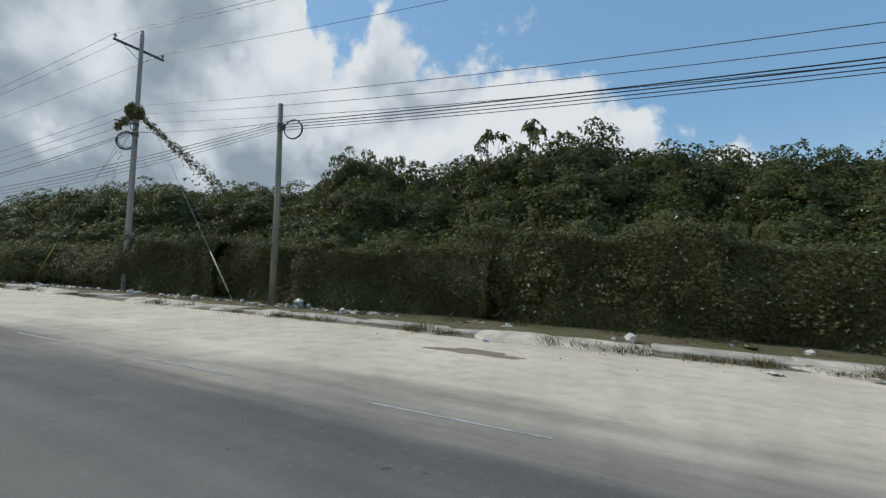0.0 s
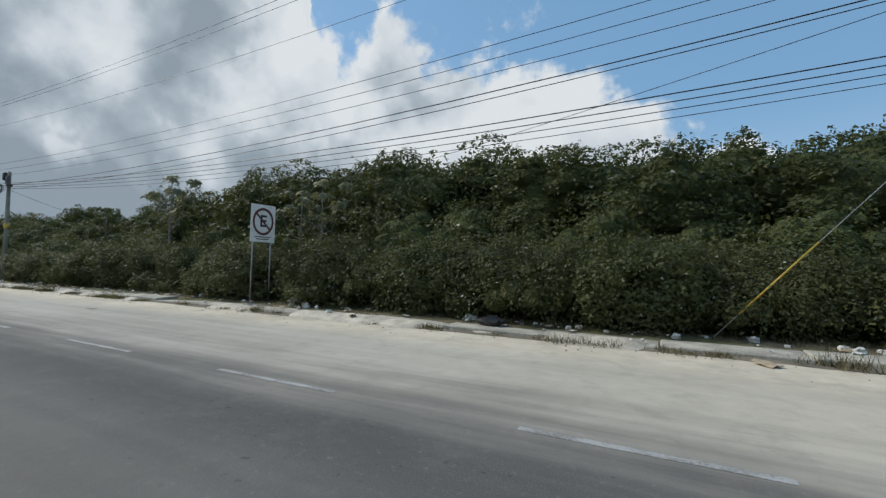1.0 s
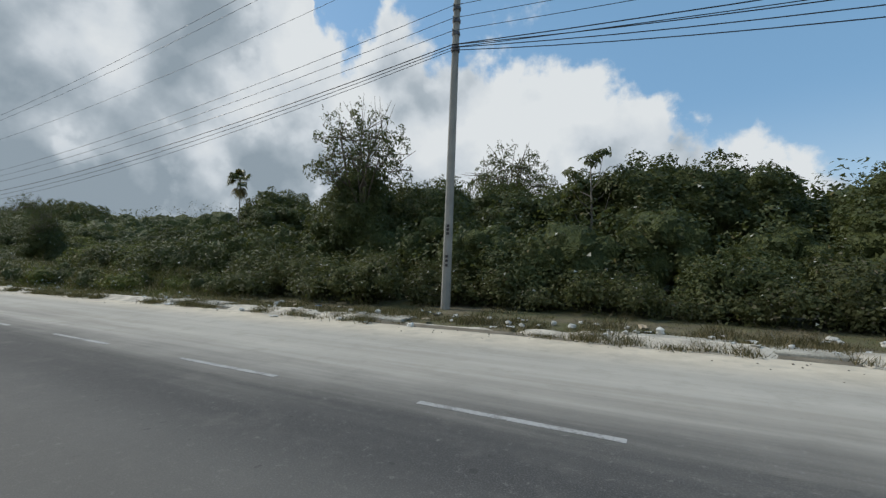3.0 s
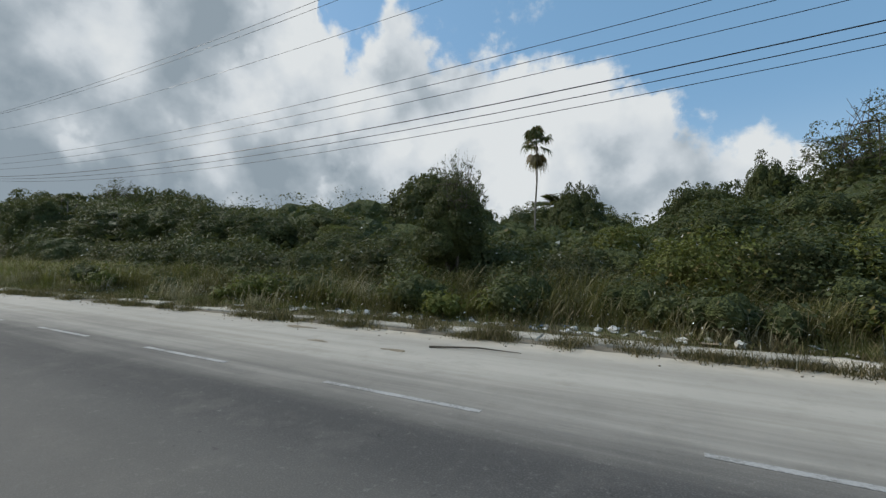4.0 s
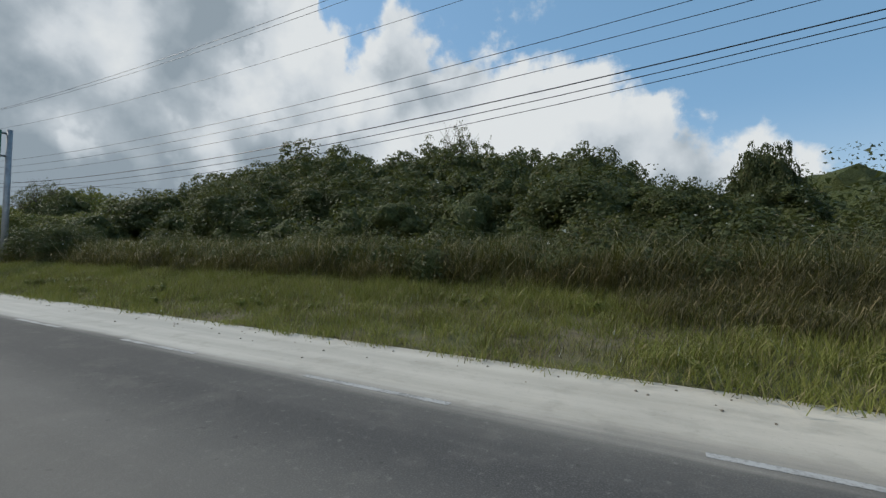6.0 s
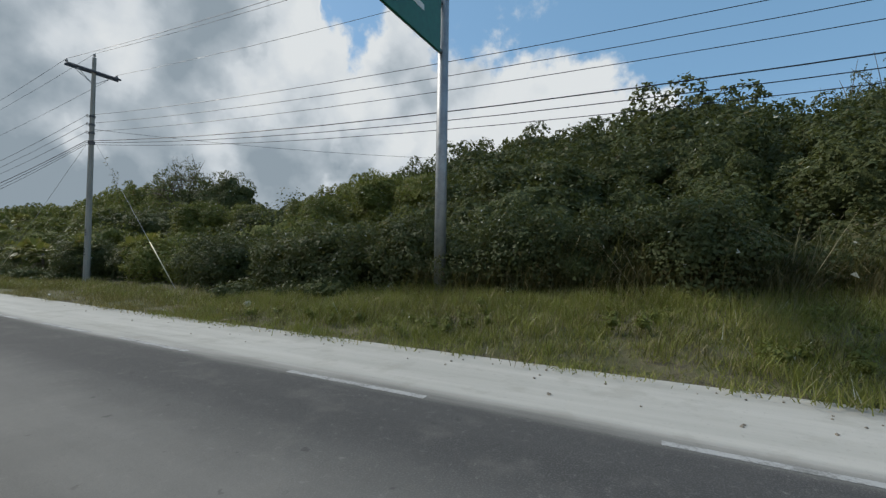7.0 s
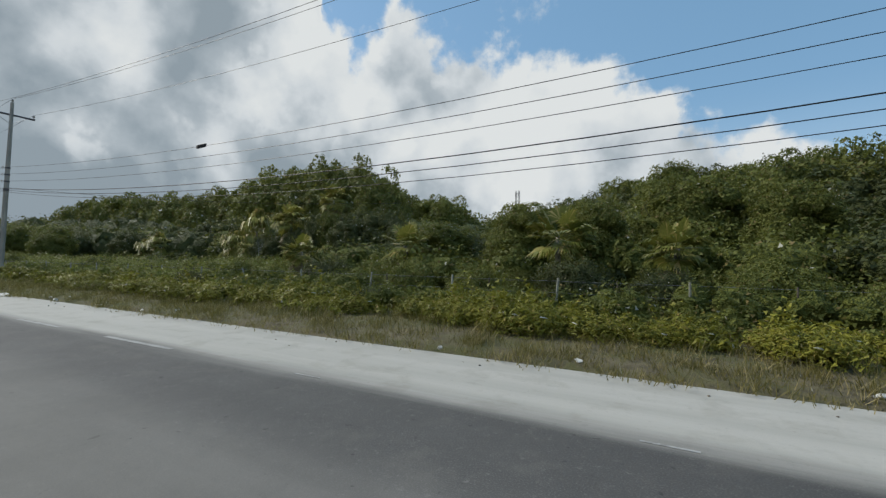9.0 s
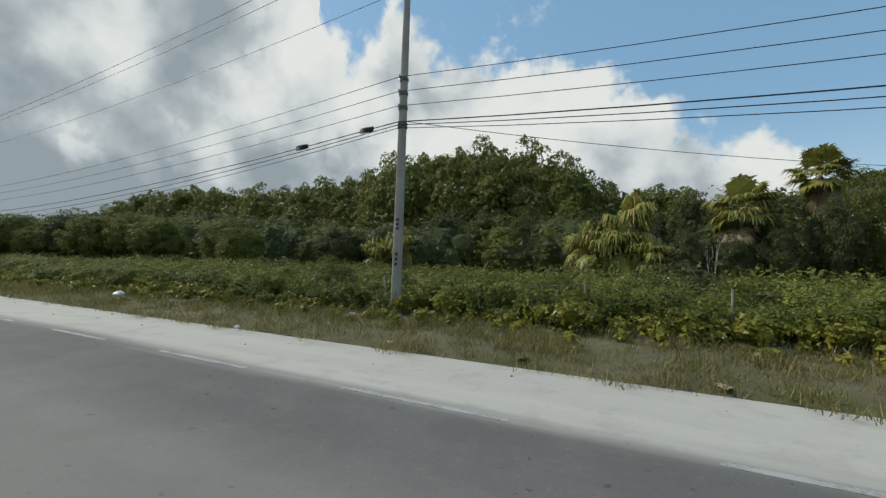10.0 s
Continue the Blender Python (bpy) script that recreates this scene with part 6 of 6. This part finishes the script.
part("strand", quads("strand", leaves(strand, np.full(60, 0.09), r_.normal(size=(60, 3)), 0.6, r_, 3)), LEAF_VINE, vine)


def stay(foot, head, guard_to, mat, label):
    """A stay wire with a guard tube over its lower end."""
    ob = thing("stay_wire", label, "stay wire", "pole stays")
    foot, head = Vector(foot), Vector(head)
    part("cable", Geo().tube([foot - (head - foot).normalized() * 0.2, head], 0.008, 5).mesh("cable"), STEEL, ob)
    d = (head - foot).normalized()
    part("guard", Geo().tube([foot + d * 0.5, foot + d * guard_to], 0.02, 8).mesh("guard", True), mat, ob)
    return ob


stay((-14.1, 11.1, 0.1), (-22.4, 11.75, 9.5), 2.5, YELLOW_PALE, "stay wire with a faded yellow and white guard")
stay((-30.0, 11.2, 0.3), (-22.6, 11.75, 8.6), 2.6, YELLOW, "stay wire with a bright yellow guard")
F_STAY = stay((-238.9, 9.4, 0.2), (-248.4, 10.45, 7.4), 3.1, YELLOW_PALE, "stay wire with a pale guard tube and dangling vine shreds")
for f_, k_ in ((0.66, 26), (0.70, 20), (0.80, 8)):
    at_ = np.array((-238.9, 9.4, 0.2)) + f_ * np.array((-9.5, 1.05, 7.2)) + r_.normal(size=(k_, 3)) * (0.16, 0.03, 0.14)
    part("vine_shred", quads("vine_shred", leaves(at_, np.full(k_, 0.10), r_.normal(size=(k_, 3)), 0.5, r_, 3)), LEAF_VINE, F_STAY, "dry dark vine shred")
stay((-257.6, 9.6, 0.2), (-248.8, 10.45, 7.4), 2.3, YELLOW_PALE, "stay wire with a pale guard tube in the grass")
wire((-248.5, 10.5, 7.9), (-232.0, 26.0, 8.0), 0.3, 0.010, "thin drop cable running from a pole into the trees")
wire((-317.3, 10.1, 5.6), (-297.0, 24.0, 5.4), 0.4, 0.010, "thin drop cable running from a pole into the trees")


def no_parking_sign(s, y):
    """White plate on two posts: dark ring, letter and slash."""
    sign = thing("no_parking_sign", "white no-parking sign plate on two steel posts", "road sign")
    sign.matrix_basis = pose(-s, y, 0, 0, 0, 84)
    for x in (-0.38, 0.38):
        part("post", Geo().tube([(x, 0.03, -0.3), (x, 0.03, 3.6)], 0.028, 8).mesh("post", True), STEEL, sign)
    plate = part("plate", Geo().box((-0.52, -0.012, 2.32), (0.52, 0.0, 3.74), 0.005).mesh("plate"), WHITE, sign)
    cz, seg = 3.1, 40
    ring = Geo()
    a = np.linspace(0, 2 * math.pi, seg, endpoint=False)
    for q, y_ in ((0.44, -0.013), (0.36, -0.013), (0.44, -0.018), (0.36, -0.018)):
        ring.v += [(q * math.cos(t), y_, cz + q * 1.18 * math.sin(t)) for t in a]
    for i in range(seg):
        j = (i + 1) % seg
        ring.f += [(2 * seg + i, 2 * seg + j, 3 * seg + j, 3 * seg + i), (i, j, 2 * seg + j, 2 * seg + i), (seg + j, seg + i, 3 * seg + i, 3 * seg + j)]
    part("ring", ring.mesh("ring"), RED_DARK, plate, "faded dark red ring")
    text = bpy.data.curves.new("letter", "FONT")
    text.body, text.size, text.extrude, text.align_x, text.align_y, text.offset = "E", 0.62, 0.003, "CENTER", "CENTER", 0.012
    text.materials.append(BLACK)
    letter = new("letter", text)
    letter.parent = plate
    letter.matrix_basis = pose(0, -0.016, cz, 90, 0, 0)
    slash = part("slash", Geo().box((-0.42, -0.0235, -0.035), (0.42, -0.0205, 0.035)).mesh("slash"), RED_DARK, plate)
    slash.matrix_basis = pose(0, 0, cz, 0, 45, 0)
    for k, w in enumerate((0.34, 0.26)):
        part("wording_bar", Geo().box((-w, -0.016, 2.50 - 0.08 * k), (w, -0.013, 2.535 - 0.08 * k)).mesh("wording_bar"), BLACK, plate)
    return sign


no_parking_sign(44.6, 11.3)

# road sign that reaches out over the shoulder
over = thing("overhead_sign", "green direction sign on a tall grey steel post", "road sign")
part("post", Geo().tube([(-228.2, 10.5, -0.3), (-228.2, 10.5, 4.0), (-228.2, 10.5, 9.0)], [0.17, 0.16, 0.15], 14).mesh("post", True), STEEL, over)
for z in (7.35, 8.75):
    part("arm", Geo().tube([(-228.2, 10.5, z), (-228.2, 5.6, z)], 0.07, 8).mesh("arm", True), STEEL, over)
panel = part("panel", Geo().box((-228.12, 5.7, 7.2), (-228.06, 10.1, 8.9), 0.01).mesh("panel"), GREEN_SIGN, over, "green sign panel")
for k, (y0, y1, z) in enumerate(((6.2, 8.6, 8.35), (6.2, 9.2, 7.95), (6.2, 8.0, 7.55))):
    part("wording_bar", Geo().box((-228.058, y0, z - 0.08), (-228.053, y1, z + 0.08)).mesh("wording_bar"), WHITE, panel)

# wire fence half lost in the growth
fence = thing("wire_fence", "old wire fence with thin grey posts in the bushes", "fence")
for s_ in np.arange(262, 342, 3.4):
    part("post", Geo().tube([(-s_, 11.1 + rng.normal(0, 0.05), -0.2), (-s_ + rng.normal(0, 0.05), 11.1, 1.1)], 0.02, 6).mesh("post"), BARK, fence)
for z in (0.45, 0.75, 1.05):
    part("strand", Geo().tube([(-262, 11.07, z), (-341, 11.07, z)], 0.004, 4).mesh("strand"), STEEL, fence)
for s_, y_ in ((-1.6, 12.3), (47.6, 12.6)):
    solid("marker_stake", Geo().tube([(-s_, y_, -0.1), (-s_ + 0.03, y_, 2.0)], 0.03, 6).mesh("marker_stake"), CONCRETE, "thin pale stake standing in the hedge", "stake")

# wire fence half swallowed by the low growth
fence = thing("wire_fence", "old wire fence on weathered posts, half overgrown", "fence")
for i in range(16):
    s_, lean = 280.9 + 2.85 * i, rng.normal(0, 0.05)
    part("post", Geo().tube([(-s_, 10.5, 0.0), (-s_ + lean * 0.5, 10.5, 0.6), (-s_ + lean, 10.5 + lean, 1.15)], [0.034, 0.031, 0.026], 7).mesh("post", True), POLE_MOSSY, fence)
for z_ in (0.5, 0.8, 1.08):
    pts = [(-280.9 - 2.85 * i / 4, 10.46, z_ - 0.03 * (i % 4 in (1, 3)) - 0.04 * (i % 4 == 2)) for i in range(61)]
    part("fence_wire", Geo().tube(pts, [0.004] * len(pts), 4).mesh("fence_wire"), DARK_STEEL, fence)

# lattice mast far beyond the wood
mast = thing("lattice_mast", "distant grey lattice radio mast", "mast")
base = Vector((-390, 320, 0))
for dx, dy in ((-2, -2), (2, -2), (2, 2), (-2, 2)):
    part("leg", Geo().tube([base + Vector((dx, dy, 0)), base + Vector((dx * 0.6, dy * 0.6, 58))], 0.18, 4).mesh("leg"), DARK_STEEL, mast)
g = Geo()
for i in range(19):
    z, k = 3.0 * i, 1 - 0.4 * i / 19
    for (ax, ay), (bx, by) in (((-2, -2), (2, -2)), ((2, -2), (2, 2)), ((2, 2), (-2, 2)), ((-2, 2), (-2, -2))):
        g.tube([base + Vector((ax * k, ay * k, z)), base + Vector((bx * k, by * k, z + 3))], 0.09, 4, False)
part("bracing", g.mesh("bracing"), DARK_STEEL, mast)
for dx in (-1.2, 1.2):
    part("antenna", Geo().box((base.x + dx - 0.35, base.y - 1.6, 53), (base.x + dx + 0.35, base.y - 1.3, 56.5), 0.05).mesh("antenna"), STEEL, mast)


# ---- rubbish along the kerb ----
def crumpled(seed, size, flat):
    r = np.random.default_rng(seed)
    bm = bmesh.new()
    bmesh.ops.create_icosphere(bm, subdivisions=2, radius=1)
    for v in bm.verts:
        k = 1 + 0.45 * noise.noise(v.co * 1.7 + Vector((seed * 3.1, 0, 0))) + r.normal(0, 0.09)
        v.co = (v.co.x * k * size, v.co.y * k * size * 0.75, (v.co.z * k * flat + flat * 0.55) * size)
    me = bpy.data.meshes.new("scrap")
    bm.to_mesh(me)
    bm.free()
    return me


def sheet_scrap(seed, a, b):
    r = np.random.default_rng(seed)
    g = Geo()
    z = r.uniform(0.0, 0.06, (4, 4))
    top = [((i / 3 - 0.5) * a, (j / 3 - 0.5) * b, z[i, j] + 0.012) for i in range(4) for j in range(4)]
    low = [(x, y, q - 0.008) for x, y, q in top]
    f = [(i * 4 + j, i * 4 + j + 1, i * 4 + j + 5, i * 4 + j + 4) for i in range(3) for j in range(3)]
    g.add(top + low, f + [tuple(k + 16 for k in reversed(q)) for q in f])
    return g.mesh("scrap")


def bottle_mesh():
    zs = [0, 0.01, 0.16, 0.20, 0.24, 0.25]
    g = Geo().tube([(z - 0.12, 0, 0.035) for z in zs], [0.025, 0.035, 0.035, 0.015, 0.013, 0.013], 10)
    return g.mesh("plastic_bottle", True)


KINDS = [(crumpled(1, 0.17, 0.7), TRASH_WHITE, "rubbish_bag", "crumpled dirty white plastic bag lying on the ground", "rubbish"),
         (crumpled(2, 0.11, 0.5), TRASH_WHITE, "rubbish_bag", "small crumpled white plastic bag on the ground", "rubbish"),
         (sheet_scrap(3, 0.34, 0.22), TRASH_WHITE, "paper_scrap", "torn white scrap of sheet on the ground", "rubbish"),
         (sheet_scrap(4, 0.42, 0.26), TRASH_PAPER, "cardboard_scrap", "soaked brown cardboard scrap on the ground", "rubbish"),
         (bottle_mesh(), TRASH_BLUE, "plastic_bottle", "faded bluish plastic bottle lying on the ground", "bottle"),
         (crumpled(5, 0.12, 0.6), STONE, "stone", "pale limestone lump beside the kerb", "stone"),
         (sheet_scrap(6, 0.22, 0.14), TRASH_WHITE, "paper_scrap", "small white scrap of paper on the ground", "rubbish")]
for me, mat, *_ in KINDS:
    me.materials.append(mat)


def drop(kind, s, y, z, scale=1.0):
    me, _, name, label, cat = KINDS[kind]
    ob = tagged(new(name, me), label, cat, "rubbish along the kerb")
    ob.matrix_basis = pose(-s, y, z, rng.normal(0, 6), rng.normal(0, 6), rng.uniform(0, 360)) @ Matrix.Diagonal((scale, scale, scale, 1))
    return ob


for i in range(210):
    s_ = rng.uniform(-12, 128)
    where = rng.random()
    k = kerb(s_)
    if where < 0.7:
        y_, z_ = k + 1.55 + abs(rng.normal(0, 0.45)), 0.085
    elif where < 0.85:
        y_, z_ = k + rng.uniform(0.3, 1.3), 0.125
    else:
        y_, z_ = k - abs(rng.normal(0.1, 0.3)), 0.003
    drop(int(rng.choice(7, p=[0.10, 0.17, 0.22, 0.12, 0.06, 0.15, 0.18])), s_, y_, z_, rng.uniform(0.5, 1.05))
for i in range(70):
    s_ = rng.uniform(58, 118)
    drop(int(rng.choice([1, 2, 6])), s_, kerb(s_) + abs(rng.normal(0.5, 0.5)), 0.09, rng.uniform(0.5, 1.0))
for i in range(90):
    s_ = rng.uniform(4, 26)
    drop(int(rng.choice([1, 2, 3, 5, 6])), s_, kerb(s_) + 1.6 + abs(rng.normal(0, 0.35)), 0.085, rng.uniform(0.4, 0.95))
for i in range(60):
    s_ = rng.uniform(112, 142)
    drop(int(rng.choice([1, 2, 4, 5, 6])), s_, kerb(s_) + 1.0 + abs(rng.normal(0, 0.4)), 0.085, rng.uniform(0.4, 0.9))
for i in range(36):
    s_ = rng.uniform(128, 200)
    drop(int(rng.choice(7, p=[0.06, 0.2, 0.25, 0.1, 0.09, 0.1, 0.2])), s_, kerb(s_) + rng.uniform(0.9, 1.6), 0.085, rng.uniform(0.5, 0.9))
for i in range(44):
    s_ = rng.uniform(200, 350)
    drop(int(rng.choice(7, p=[0.0, 0.2, 0.25, 0.1, 0.09, 0.1, 0.26])), s_, kerb(s_) + abs(rng.normal(0.25, 0.5)), 0.05, rng.uniform(0.3, 0.7))
drop(0, 21.4, 11.9, 0.08, 1.9), drop(0, 232.8, 7.9, 0.07, 1.2), drop(5, 43.0, 11.4, 0.1, 2.2), drop(0, 11.2, 11.5, 0.09, 1.5), drop(1, 318.0, 9.0, 0.07, 1.4), drop(2, 302.2, kerb(302.2) - 0.12, 0.02, 1.35), drop(0, 327.4, 7.9, 0.06, 1.5), drop(2, 326.6, 7.7, 0.06, 1.6)
for i in range(150):
    s_ = rng.uniform(24, 112)
    drop(int(rng.choice([1, 2, 3, 5, 5, 6, 6])), s_, kerb(s_) + rng.uniform(0.1, 1.9), 0.12, rng.uniform(0.3, 0.75))
for i in range(60):
    s_ = rng.uniform(128.5, 140)
    drop(int(rng.choice([0, 1, 2, 3, 4, 5, 6])), s_, kerb(s_) + 0.9 + abs(rng.normal(0.4, 0.6)), 0.09, rng.uniform(0.4, 0.85))
for i in range(70):
    s_ = rng.uniform(6, 48)
    drop(int(rng.choice([0, 1, 2, 3, 6])), s_, kerb(s_) + rng.uniform(1.2, 1.85), 0.10, rng.uniform(0.35, 0.9))
bag = tagged(new("bin_bag", crumpled(9, 0.34, 0.42)), "slumped black bin bag on the pavement", "rubbish bag")
bag.data.materials.append(TRASH_BLACK)
bag.location = (-35.0, 10.3, 0.12)
# a dead palm frond and sticks on the shoulder
for s_, y_, l_, a_ in ((133.5, 6.6, 1.6, 12), (164.0, 6.0, 1.5, -6), (25.5, 7.6, 0.6, 20), (232.0, 8.3, 0.9, 140)):
    p0 = Vector((-s_, y_, 0.02))
    d = Vector((math.cos(radians(a_)), math.sin(radians(a_)), 0))
    solid("fallen_stick", Geo().tube([p0, p0 + d * l_ * 0.5 + Vector((0.03, 0.1, 0.02)), p0 + d * l_], [0.02, 0.016, 0.006], 5).mesh("fallen_stick"), BARK, "dry fallen stick on the road shoulder", "stick")
# crumbs of stone and tar on the shoulder
n_ = 1400
sx, off = rng.uniform(-20, 340, n_), np.abs(rng.normal(0, 0.5, n_))
g = Geo()
for a, o in zip(sx, off):
    y_ = kerb(a) - 0.05 - o
    if a > 235 and rng.random() < 0.75:
        continue
    q = rng.uniform(0.006, 0.02)
    g.tube([(-a, y_, 0.0), (-a + rng.normal(0, 0.01), y_, q)], [q * 1.3, q * 0.6], 5)
solid("loose_gravel", g.mesh("loose_gravel"), GRIT, "loose brownish crumbs scattered on the shoulder", "gravel", kind="stuff")
